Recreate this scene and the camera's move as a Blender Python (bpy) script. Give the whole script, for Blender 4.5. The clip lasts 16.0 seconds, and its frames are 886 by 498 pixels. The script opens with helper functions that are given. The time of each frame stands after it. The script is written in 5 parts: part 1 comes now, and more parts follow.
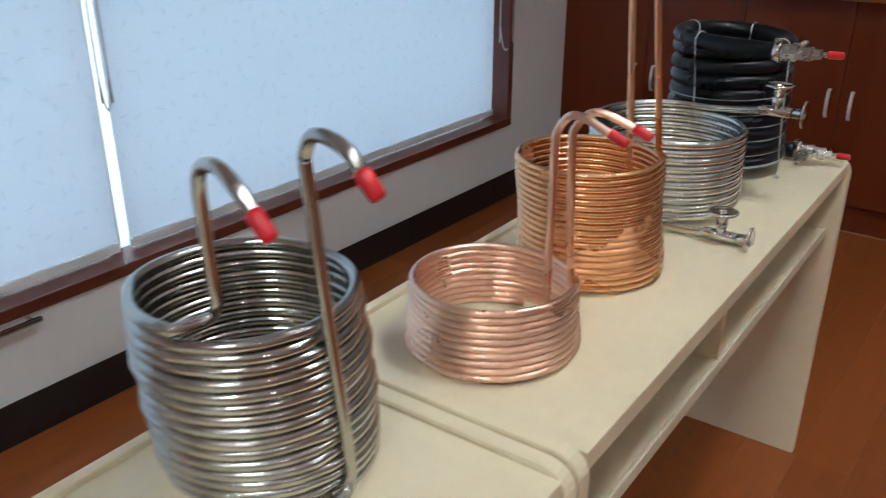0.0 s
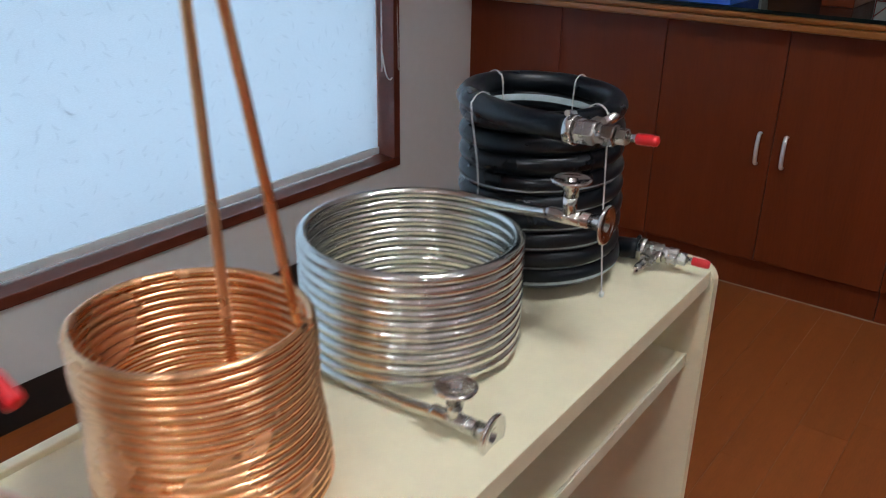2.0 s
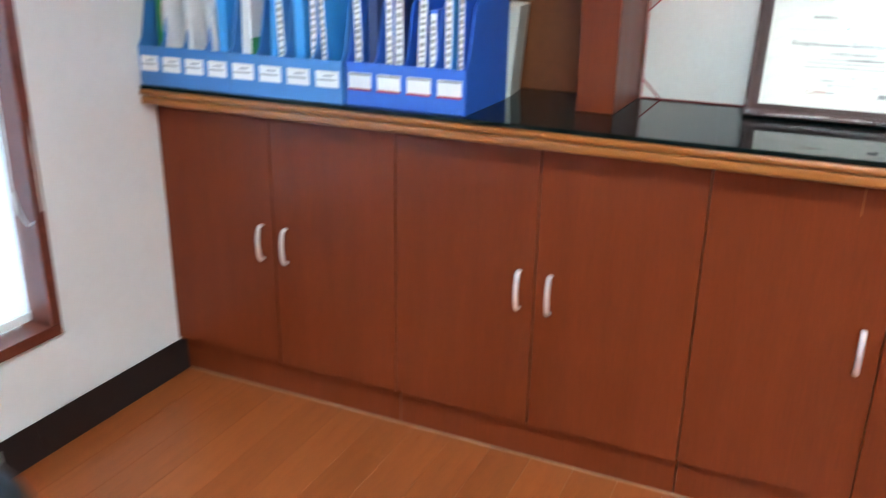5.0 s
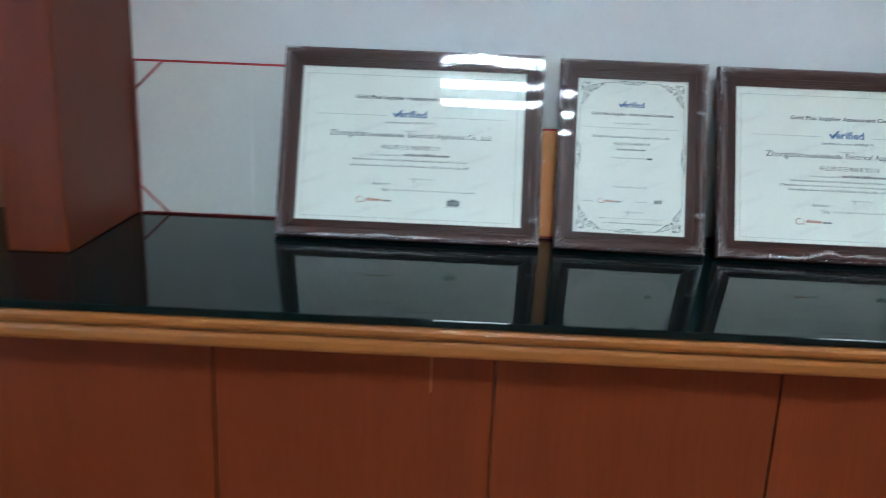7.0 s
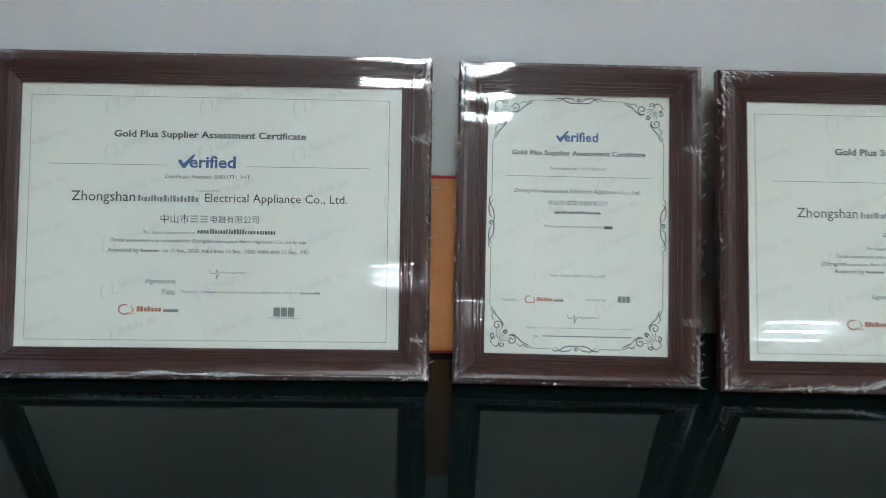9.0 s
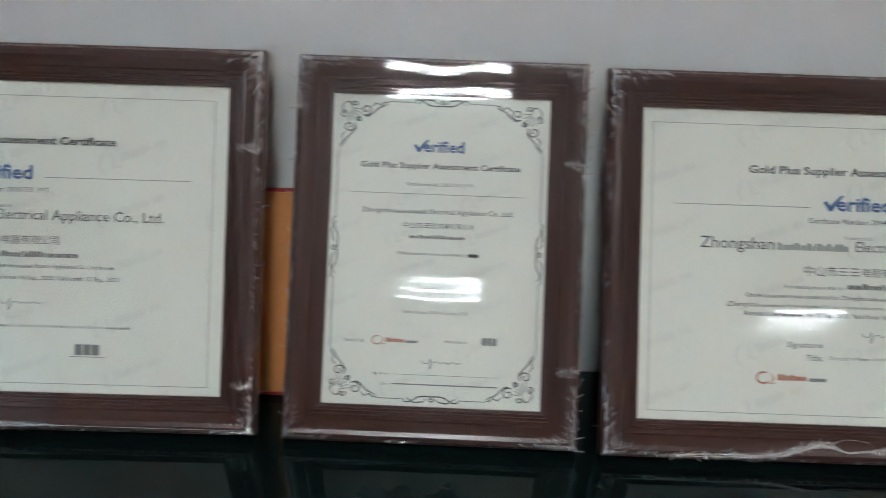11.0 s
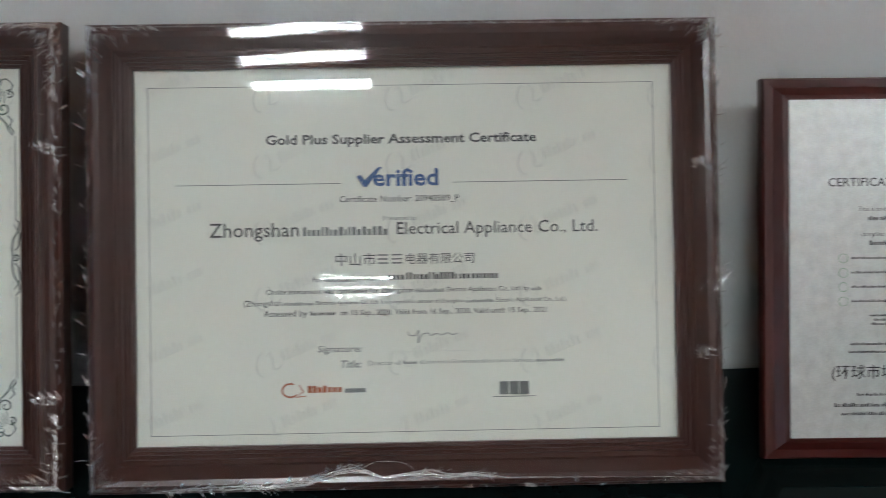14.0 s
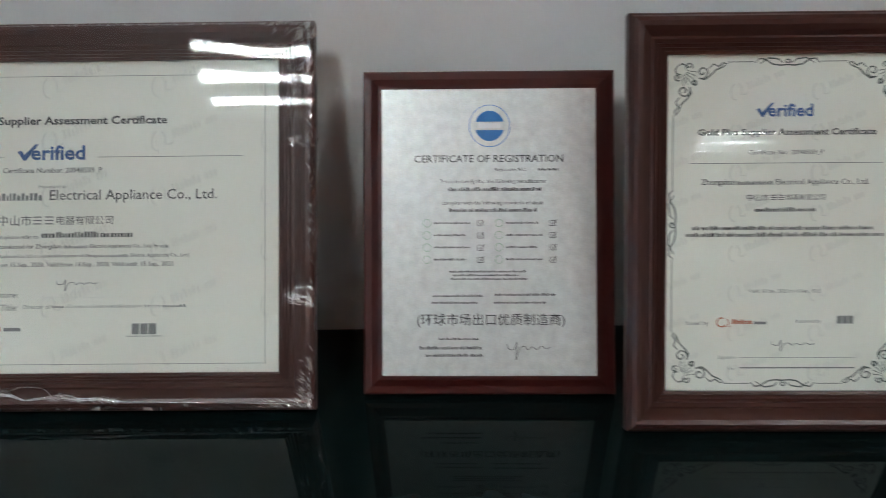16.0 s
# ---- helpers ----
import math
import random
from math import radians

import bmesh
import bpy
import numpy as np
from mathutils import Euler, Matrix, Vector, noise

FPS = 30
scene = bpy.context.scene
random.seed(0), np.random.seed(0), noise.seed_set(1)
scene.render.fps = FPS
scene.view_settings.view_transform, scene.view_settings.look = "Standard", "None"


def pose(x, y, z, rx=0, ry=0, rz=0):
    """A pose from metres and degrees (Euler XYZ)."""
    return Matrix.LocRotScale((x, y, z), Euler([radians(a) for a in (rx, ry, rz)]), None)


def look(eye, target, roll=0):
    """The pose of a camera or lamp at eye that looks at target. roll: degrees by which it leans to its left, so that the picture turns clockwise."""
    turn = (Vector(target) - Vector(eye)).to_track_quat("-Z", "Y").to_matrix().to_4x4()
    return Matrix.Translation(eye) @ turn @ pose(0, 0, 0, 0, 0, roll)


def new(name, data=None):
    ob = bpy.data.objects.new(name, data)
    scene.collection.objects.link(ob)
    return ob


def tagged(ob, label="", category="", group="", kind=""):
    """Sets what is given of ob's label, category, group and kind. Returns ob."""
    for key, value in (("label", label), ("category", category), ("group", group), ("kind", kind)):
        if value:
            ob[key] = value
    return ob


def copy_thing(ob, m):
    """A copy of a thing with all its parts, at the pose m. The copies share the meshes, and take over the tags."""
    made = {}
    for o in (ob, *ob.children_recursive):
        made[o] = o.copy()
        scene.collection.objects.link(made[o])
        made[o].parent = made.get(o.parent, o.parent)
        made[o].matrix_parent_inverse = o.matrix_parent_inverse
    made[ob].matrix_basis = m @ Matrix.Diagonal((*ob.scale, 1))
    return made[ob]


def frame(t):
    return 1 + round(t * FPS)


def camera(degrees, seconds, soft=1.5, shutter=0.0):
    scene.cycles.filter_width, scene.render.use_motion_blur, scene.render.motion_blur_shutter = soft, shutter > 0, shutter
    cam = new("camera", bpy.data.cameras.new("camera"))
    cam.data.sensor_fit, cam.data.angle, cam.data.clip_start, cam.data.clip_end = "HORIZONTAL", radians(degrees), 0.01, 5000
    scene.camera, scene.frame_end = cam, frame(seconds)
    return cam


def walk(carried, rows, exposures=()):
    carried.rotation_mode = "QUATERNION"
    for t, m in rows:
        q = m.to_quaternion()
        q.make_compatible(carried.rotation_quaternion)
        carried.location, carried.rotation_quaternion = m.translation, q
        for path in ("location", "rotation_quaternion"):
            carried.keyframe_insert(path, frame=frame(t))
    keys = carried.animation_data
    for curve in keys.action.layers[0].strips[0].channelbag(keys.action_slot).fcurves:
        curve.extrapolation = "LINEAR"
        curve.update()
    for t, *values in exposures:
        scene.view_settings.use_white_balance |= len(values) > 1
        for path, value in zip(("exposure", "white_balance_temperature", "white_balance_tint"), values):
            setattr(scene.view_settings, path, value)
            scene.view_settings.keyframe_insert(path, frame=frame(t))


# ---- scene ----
cam = camera(55.3, 16.0, soft=0.7, shutter=0.5)
PATH = [
    (0, (2.005, -3.632, 1.37), (0.905, -2.168, 0.564), 0.1),
    (0.5, (2.023, -3.474, 1.363), (0.967, -1.977, 0.561), 0.6),
    (1, (2.07, -3.273, 1.376), (0.96, -1.807, 0.588), 0.2),
    (1.5, (2.082, -3.145, 1.36), (0.979, -1.672, 0.577), 0.4),
    (2, (2.038, -2.907, 1.352), (0.942, -1.433, 0.561), 0.9),
    (2.5, (2.024, -2.798, 1.367), (0.931, -1.324, 0.572), 1.2),
    (3, (2.017, -2.664, 1.366), (0.923, -1.19, 0.571), 1.1),
    (3.5, (2.025, -2.506, 1.372), (0.931, -1.03, 0.582), 1.0),
    (4, (2.009, -2.396, 1.378), (0.92, -0.916, 0.588), 0.9),
    (4.5, (1.939, -2.183, 1.398), (1.005, -0.575, 0.661), 1.4),
    (5, (1.912, -2.029, 1.418), (1.137, -0.315, 0.739), 1.0),
    (5.2, (1.936, -1.93, 1.395), (1.226, -0.163, 0.784), 0.9),
    (7.3, (2.0750, -1.0200, 1.4105), (2.1426, 0.9077, 0.8820), 2.42),
    (7.5, (2.0996, -0.9173, 1.4452), (2.2174, 0.9902, 0.8557), 2.39),
    (8, (2.1770, -0.7351, 1.4473), (2.2692, 1.1701, 0.8462), 1.36),
    (8.2, (2.1734, -0.6837, 1.4262), (2.2802, 1.2255, 0.8402), 1.35),
    (10.3, (2.2610, -0.3420, 1.4283), (2.2061, 1.5392, 0.7514), 1.23),
    (10.5, (2.2866, -0.3379, 1.4344), (2.2239, 1.5409, 0.7517), 1.14),
    (11, (2.3574, -0.3474, 1.4363), (2.3781, 1.5380, 0.7694), 1.92),
    (11.5, (2.4801, -0.3484, 1.4409), (2.5278, 1.5332, 0.7646), 1.04),
    (12, (2.5518, -0.3458, 1.4556), (2.6049, 1.5399, 0.7914), -0.34),
    (12.5, (2.5639, -0.3448, 1.4571), (2.6326, 1.5406, 0.7932), -0.61),
    (13, (2.5897, -0.3226, 1.4447), (2.6618, 1.5527, 0.7535), -0.60),
    (13.5, (2.6693, -0.2501, 1.4215), (2.7561, 1.6021, 0.6720), -0.25),
    (14, (2.7675, -0.2206, 1.4109), (2.8252, 1.6409, 0.6819), -0.62),
    (14.5, (2.8553, -0.2541, 1.4242), (2.8893, 1.6042, 0.6854), -0.82),
    (15, (2.9983, -0.3344, 1.4082), (3.0016, 1.5472, 0.7303), -0.88),
    (15.5, (3.0601, -0.3374, 1.4005), (3.0433, 1.5463, 0.7284), -1.04),
    (16, (3.1161, -0.3637, 1.4031), (3.1190, 1.5171, 0.7232), -0.78),
]
walk(cam, [(t, look(e, g, r)) for t, e, g, r in PATH],
     exposures=[(0.0, -0.08, 6300, 11), (1.5, 0.03, 6250, 11), (3.0, 0.32, 5950, 8), (3.5, 0.64, 5950, 9), (4.0, 0.69, 5850, 9), (4.5, 1.32, 5850, 5), (5.2, 1.82, 5950, 5),
                (7.3, 0.80, 5250, -3), (8.2, 0.78, 5450, -3), (10.3, 0.46, 6150, 5), (12.3, 0.52, 6150, 5), (13.2, 0.54, 6150, 5), (14.0, 0.32, 6200, 6), (16.0, 0.32, 6200, 6)])

# ---- world and light ----
world = bpy.data.worlds.new("daylight")
scene.world = world
world.use_nodes = True
wn = world.node_tree.nodes
sky = wn.new("ShaderNodeTexSky")
sky.sky_type, sky.sun_disc = "NISHITA", False
sky.sun_elevation, sky.sun_rotation = radians(40), radians(200)
world.node_tree.links.new(sky.outputs[0], wn["Background"].inputs[0])
wn["Background"].inputs[1].default_value = 0.12


def area_lamp(name, m, sx, sy, power, colour):
    data = bpy.data.lights.new(name, "AREA")
    data.shape, data.size, data.size_y, data.energy, data.color = "RECTANGLE", sx, sy, power, colour
    ob = new(name, data)
    ob.matrix_world = m
    return ob


# the sky's light on the outside of the blinds
area_lamp("daylight", pose(-0.22, -2.44, 1.3, 0, -90, 0), 1.85, 3.9, 53, (0.75, 0.91, 1.0))


# ---- materials ----
def mat(name, base, rough=0.5, metal=0.0, vary=0.12, scale=8.0, stretch=(1, 1, 1), bump=0.0, bump_scale=60.0, coat=0.0, island=False,
        rough_vary=0.1, spec=0.5, emit=None):
    """A principled material with two scales of noise in colour and gloss."""
    m = bpy.data.materials.new(name)
    m.use_nodes = True
    nt = m.node_tree
    n, l = nt.nodes, nt.links
    b = n["Principled BSDF"]
    b.inputs["Metallic"].default_value = metal
    b.inputs["Coat Weight"].default_value = coat
    b.inputs["Coat Roughness"].default_value = 0.08
    b.inputs["Specular IOR Level"].default_value = spec
    tc = n.new("ShaderNodeTexCoord")
    mp = n.new("ShaderNodeMapping")
    mp.inputs["Scale"].default_value = stretch
    l.new(tc.outputs["Object"], mp.inputs[0])
    big, fine = n.new("ShaderNodeTexNoise"), n.new("ShaderNodeTexNoise")
    big.inputs["Scale"].default_value, fine.inputs["Scale"].default_value = scale, scale * 9
    big.inputs["Detail"].default_value, fine.inputs["Detail"].default_value = 4, 6
    mix = n.new("ShaderNodeMath")
    mix.operation = "MULTIPLY_ADD"
    mix.inputs[1].default_value = 0.45
    for q in (big, fine):
        l.new(mp.outputs[0], q.inputs["Vector"])
    l.new(fine.outputs["Fac"], mix.inputs[0])
    half = n.new("ShaderNodeMath")
    half.operation = "MULTIPLY"
    half.inputs[1].default_value = 0.55
    l.new(big.outputs["Fac"], half.inputs[0])
    l.new(half.outputs[0], mix.inputs[2])
    fac = mix.outputs[0]
    if island:
        oi = n.new("ShaderNodeObjectInfo")
        add = n.new("ShaderNodeMath")
        add.operation = "MULTIPLY_ADD"
        add.inputs[1].default_value = 0.30
        l.new(oi.outputs["Random"], add.inputs[0])
        sub = n.new("ShaderNodeMath")
        sub.operation = "SUBTRACT"
        sub.inputs[1].default_value = 0.15
        l.new(fac, sub.inputs[0])
        l.new(sub.outputs[0], add.inputs[2])
        fac = add.outputs[0]
    ramp = n.new("ShaderNodeValToRGB")
    ramp.color_ramp.elements[0].position, ramp.color_ramp.elements[1].position = 0.3, 0.7
    lo = [c * (1 - vary) for c in base]
    hi = [min(1, c * (1 + vary)) for c in base]
    ramp.color_ramp.elements[0].color, ramp.color_ramp.elements[1].color = (*lo, 1), (*hi, 1)
    l.new(fac, ramp.inputs[0])
    l.new(ramp.outputs[0], b.inputs["Base Color"])
    rr = n.new("ShaderNodeMapRange")
    rr.inputs[3].default_value, rr.inputs[4].default_value = max(0.02, rough * (1 - rough_vary)), min(1, rough * (1 + rough_vary))
    rr.inputs[1].default_value, rr.inputs[2].default_value = 0.3, 0.7
    l.new(big.outputs["Fac"], rr.inputs[0])
    l.new(rr.outputs[0], b.inputs["Roughness"])
    if bump:
        bn, bt = n.new("ShaderNodeBump"), n.new("ShaderNodeTexNoise")
        bt.inputs["Scale"].default_value, bt.inputs["Detail"].default_value = bump_scale, 5
        l.new(mp.outputs[0], bt.inputs["Vector"])
        bn.inputs["Strength"].default_value, bn.inputs["Distance"].default_value = bump, 0.004
        l.new(bt.outputs["Fac"], bn.inputs["Height"])
        l.new(bn.outputs[0], b.inputs["Normal"])
    if emit:
        b.inputs["Emission Color"].default_value = (*emit[:3], 1)
        b.inputs["Emission Strength"].default_value = emit[3]
    return m


M_WALL = mat("wall_paint", (0.745, 0.765, 0.76), 0.7, vary=0.03, scale=3, bump=0.1, bump_scale=220)
# for the unseen walls: darker than the white ones to hold back fill light
M_UNSEENWALL = mat("unseen_wall_grey", (0.46, 0.45, 0.43), 0.7, vary=0.03, scale=3)
M_CEIL = mat("ceiling_white", (0.8, 0.8, 0.8), 0.8, vary=0.02)
M_FLOOR = mat("laminate_floor", (0.27, 0.0715, 0.0175), 0.30, vary=0.15, scale=5, stretch=(6, 0.7, 1), island=True, bump=0.03, bump_scale=40, spec=0.35)
M_SKIRT = mat("black_skirting", (0.012, 0.012, 0.013), 0.35, vary=0.3, scale=12)
M_CHERRY = mat("cherry_veneer", (0.140, 0.0255, 0.0062), 0.36, vary=0.16, scale=2.2, stretch=(7, 7, 0.6), bump=0.02, bump_scale=30, spec=0.22)
M_MOULD = mat("counter_moulding", (0.27, 0.096, 0.018), 0.3, vary=0.13, scale=3, stretch=(0.6, 8, 8), coat=0.2)
M_WINFRAME = mat("window_frame_wood", (0.13, 0.032, 0.018), 0.32, vary=0.25, scale=3, stretch=(4, 0.5, 4), coat=0.2)
M_GLASSTOP = mat("black_glass_top", (0.004, 0.009, 0.009), 0.02, vary=0.2, scale=4, rough_vary=0.5, spec=0.11)
M_CREAM = mat("cream_laminate", (0.78, 0.70, 0.49), 0.38, vary=0.05, scale=6, bump=0.02, bump_scale=150)
M_CREAMEDGE = mat("cream_edge_band", (0.72, 0.68, 0.50), 0.4, vary=0.05, scale=6)
M_DARKSTEEL = mat("dark_stainless_tube", (0.50, 0.50, 0.47), 0.19, 1.0, vary=0.10, scale=9, rough_vary=0.2)
M_STEEL = mat("stainless_tube", (0.69, 0.70, 0.67), 0.19, 1.0, vary=0.10, scale=9, rough_vary=0.2)
M_CHROME = mat("polished_steel", (0.66, 0.65, 0.63), 0.12, 1.0, vary=0.08, scale=30, rough_vary=0.4)
M_COPPER = mat("copper_tube", (0.97, 0.52, 0.27), 0.26, 1.0, vary=0.10, scale=9, rough_vary=0.2)
M_COPPER2 = mat("pale_copper_tube", (0.95, 0.62, 0.47), 0.30, 1.0, vary=0.10, scale=14, rough_vary=0.2)
M_HOSE = mat("black_rubber_hose", (0.0035, 0.0055, 0.0085), 0.29, vary=0.25, scale=14, bump=0.08, bump_scale=160, spec=0.30)
M_RED = mat("red_vinyl_cap", (0.62, 0.012, 0.018), 0.35, vary=0.1, scale=40)
M_WHITE = mat("white_plastic", (0.75, 0.76, 0.76), 0.4, vary=0.04)
M_SILVER = mat("satin_silver", (0.80, 0.80, 0.78), 0.38, 0.75, vary=0.06)
M_FRAME = mat("brown_frame_moulding", (0.056, 0.020, 0.0155), 0.33, vary=0.05, scale=6, coat=0.12)
M_PAPER = mat("certificate_paper", (0.80, 0.80, 0.74), 0.6, vary=0.02, scale=3)
M_BLUE = mat("blue_plastic", (0.03, 0.12, 0.55), 0.35, vary=0.08)


M_BACK = mat("brown_back_panel", (0.16, 0.052, 0.016), 0.4, vary=0.2, scale=3, stretch=(1, 5, 1))
M_RAIL = mat("blind_rail", (0.78, 0.82, 0.84), 0.4, vary=0.03)
M_CORD = mat("white_cord", (0.66, 0.66, 0.63), 0.6, vary=0.1, scale=60)
M_FITTING = mat("nickel_fitting", (0.50, 0.49, 0.46), 0.27, 1.0, vary=0.15, scale=40, rough_vary=0.3)
M_STRIPE = mat("pale_print", (0.42, 0.50, 0.53), 0.4, vary=0.25, scale=60)
M_TUBE = mat("lamp_tube", (0.9, 0.9, 0.9), 0.5, emit=(0.95, 1.0, 1.0, 97.0))
M_INK = mat("black_ink", (0.035, 0.035, 0.04), 0.5, vary=0.1)
M_INKGREY = mat("grey_ink", (0.20, 0.21, 0.21), 0.5, vary=0.1)
M_INKGREEN = mat("dark_green_ink", (0.05, 0.065, 0.06), 0.5, vary=0.1)
M_INKBLUE = mat("blue_ink", (0.035, 0.10, 0.30), 0.5, vary=0.1)
M_INKORANGE = mat("red_orange_ink", (0.42, 0.12, 0.05), 0.5, vary=0.1)
M_WATERMARK = mat("watermark_ink", (0.69, 0.69, 0.645), 0.6, vary=0.03)
M_WATERMARK2 = mat("pale_watermark_ink", (0.72, 0.72, 0.67), 0.6, vary=0.03)
M_LOUVRE = mat("grey_louvre", (0.30, 0.30, 0.30), 0.6, vary=0.05)
M_PLATE = mat("grained_silver_plate", (0.66, 0.69, 0.67), 0.40, 0.6, vary=0.15, scale=110, rough_vary=0.12)
M_LOGOBLUE = mat("sky_blue_print", (0.03, 0.20, 0.55), 0.4, vary=0.05)
M_PLAQUE = mat("red_mahogany_board", (0.060, 0.010, 0.008), 0.35, vary=0.3, scale=5, stretch=(1, 1, 0.3), coat=0.1)
M_REDBOARD = mat("red_cloth_board", (0.36, 0.02, 0.02), 0.6, vary=0.12, scale=40)
M_SATIN = mat("white_satin", (0.70, 0.72, 0.68), 0.5, vary=0.04, scale=9, bump=0.5, bump_scale=9)
M_ORANGE = mat("tan_paper_cover", (0.66, 0.26, 0.07), 0.6, vary=0.06)
M_CARD = mat("pale_green_card", (0.66, 0.72, 0.66), 0.6, vary=0.03)
M_BEAD = mat("pale_sealant", (0.30, 0.20, 0.12), 0.6, vary=0.25, scale=9)
M_BAG = mat("white_bag_plastic", (0.62, 0.64, 0.66), 0.35, vary=0.12, scale=14, bump=0.4, bump_scale=30)
M_BLUE2 = mat("light_blue_plastic", (0.05, 0.185, 0.48), 0.35, vary=0.06)
M_NAVY = mat("navy_plastic", (0.012, 0.025, 0.11), 0.4, vary=0.1)
M_SKYBLUE = mat("sky_blue_plastic", (0.06, 0.32, 0.72), 0.4, vary=0.06)
M_GREEN = mat("green_plastic", (0.03, 0.25, 0.06), 0.4, vary=0.06)


def thin(name, kind, colour, strength, ior=1.5):
    """Simple shaders: translucent cloth, picture glass, clear film."""
    m = bpy.data.materials.new(name)
    m.use_nodes = True
    n, l = m.node_tree.nodes, m.node_tree.links
    n.remove(n["Principled BSDF"])
    out = n["Material Output"]
    mix = n.new("ShaderNodeMixShader")
    mix.inputs[0].default_value = strength
    if kind == "cloth":
        a, b = n.new("ShaderNodeBsdfDiffuse"), n.new("ShaderNodeBsdfTranslucent")
        tc, no, rp = n.new("ShaderNodeTexCoord"), n.new("ShaderNodeTexNoise"), n.new("ShaderNodeValToRGB")
        no.inputs["Scale"].default_value, no.inputs["Detail"].default_value = 350, 3
        l.new(tc.outputs["Object"], no.inputs["Vector"])
        l.new(no.outputs["Fac"], rp.inputs[0])
        rp.color_ramp.elements[0].position, rp.color_ramp.elements[1].position = 0.3, 0.7
        rp.color_ramp.elements[0].color = (*[c * 0.95 for c in colour], 1)
        rp.color_ramp.elements[1].color = (*[min(1, c * 1.05) for c in colour], 1)
        for q in (a, b):
            l.new(rp.outputs[0], q.inputs["Color"])
    elif kind == "film":
        a, b = n.new("ShaderNodeBsdfTransparent"), n.new("ShaderNodeBsdfGlossy")
        b.inputs["Roughness"].default_value = 0.24
        b.inputs["Color"].default_value = (*colour, 1)
    else:
        a, b = n.new("ShaderNodeBsdfTransparent"), n.new("ShaderNodeBsdfGlossy")
        b.inputs["Roughness"].default_value = 0.0
        haze, both = n.new("ShaderNodeBsdfGlossy"), n.new("ShaderNodeMixShader")
        haze.inputs["Roughness"].default_value = 0.36
        both.inputs[0].default_value = strength
        l.new(b.outputs[0], both.inputs[1])
        l.new(haze.outputs[0], both.inputs[2])
        b = both
        fr = n.new("ShaderNodeFresnel")
        fr.inputs[0].default_value = ior
        l.new(fr.outputs[0], mix.inputs[0])
        a.inputs["Color"].default_value = (*colour, 1)
    l.new(a.outputs[0], mix.inputs[1])
    l.new(b.outputs[0], mix.inputs[2])
    l.new(mix.outputs[0], out.inputs[0])
    return m


M_BLIND = thin("blind_cloth", "cloth", (0.80, 0.85, 0.90), 0.6)
M_FLECK = thin("blind_fleck", "cloth", (0.745, 0.795, 0.845), 0.58)
# white diffuser that the daylight lamp makes glow behind the blinds
M_DIFFUSER = thin("frosted_pane", "cloth", (0.9, 0.92, 0.93), 0.9)
M_GLASS = thin("picture_glass", "glass", (0.97, 0.98, 0.97), 0.04)
M_SHEET = thin("taut_film", "glass", (1.0, 1.0, 1.0), 0.4, 1.40)
M_FILM = thin("clear_film", "film", (0.97, 0.97, 0.97), 0.5)


# ---- mesh helpers ----
def part(name, bm, material, parent=None, label=""):
    me = bpy.data.meshes.new(name)
    bm.to_mesh(me)
    bm.free()
    me.materials.append(material)
    ob = new(name, me)
    if parent:
        ob.parent = parent
    if label:
        ob["label"] = label
    return ob


def empty(name, x=0, y=0, z=0, rz=0):
    ob = new(name)
    ob.empty_display_size = 0.05
    ob.matrix_world = pose(x, y, z, 0, 0, rz)
    return ob


def slab(x0, x1, y0, y1, z0, z1, bevel=0.0, seg=2, bm=None):
    """A box, bevelled on all edges; added to bm when one is given."""
    b = bmesh.new()
    bmesh.ops.create_cube(b, size=1)
    bmesh.ops.scale(b, vec=(x1 - x0, y1 - y0, z1 - z0), verts=b.verts)
    bmesh.ops.translate(b, vec=((x0 + x1) / 2, (y0 + y1) / 2, (z0 + z1) / 2), verts=b.verts)
    if bevel:
        bmesh.ops.bevel(b, geom=b.edges[:], offset=bevel, segments=seg, affect="EDGES", profile=0.5)
    if bm is None:
        return b
    return merge(bm, b)


def merge(bm, other):
    me = bpy.data.meshes.new("tmp")
    other.to_mesh(me)
    other.free()
    bm.from_mesh(me)
    bpy.data.meshes.remove(me)
    return bm


def sweep(points, radius, n=10, closed=False, bm=None, caps=True):
    """A round tube along points; radius a number or one for each point."""
    b = bm or bmesh.new()
    pts = [Vector(p) for p in points]
    k = len(pts)
    rad = radius if isinstance(radius, (list, tuple)) else [radius] * k
    tang = []
    for i in range(k):
        a = pts[i - 1] if (i or closed) else pts[0]
        c = pts[(i + 1) % k] if (i < k - 1 or closed) else pts[-1]
        tang.append((c - a).normalized())
    ref = Vector((0, 0, 1)) if abs(tang[0].z) < 0.9 else Vector((1, 0, 0))
    u = tang[0].cross(ref).normalized()
    rings = []
    for i in range(k):
        u = (u - tang[i] * u.dot(tang[i])).normalized()
        v = tang[i].cross(u)
        rings.append([b.verts.new(pts[i] + (u * math.cos(2 * math.pi * j / n) + v * math.sin(2 * math.pi * j / n)) * rad[i]) for j in range(n)])
    for i in range(k if closed else k - 1):
        a, c = rings[i], rings[(i + 1) % k]
        for j in range(n):
            f = b.faces.new((a[j], a[(j + 1) % n], c[(j + 1) % n], c[j]))
            f.smooth = True
    if caps and not closed:
        b.faces.new(rings[0][::-1])
        b.faces.new(rings[-1])
    return b


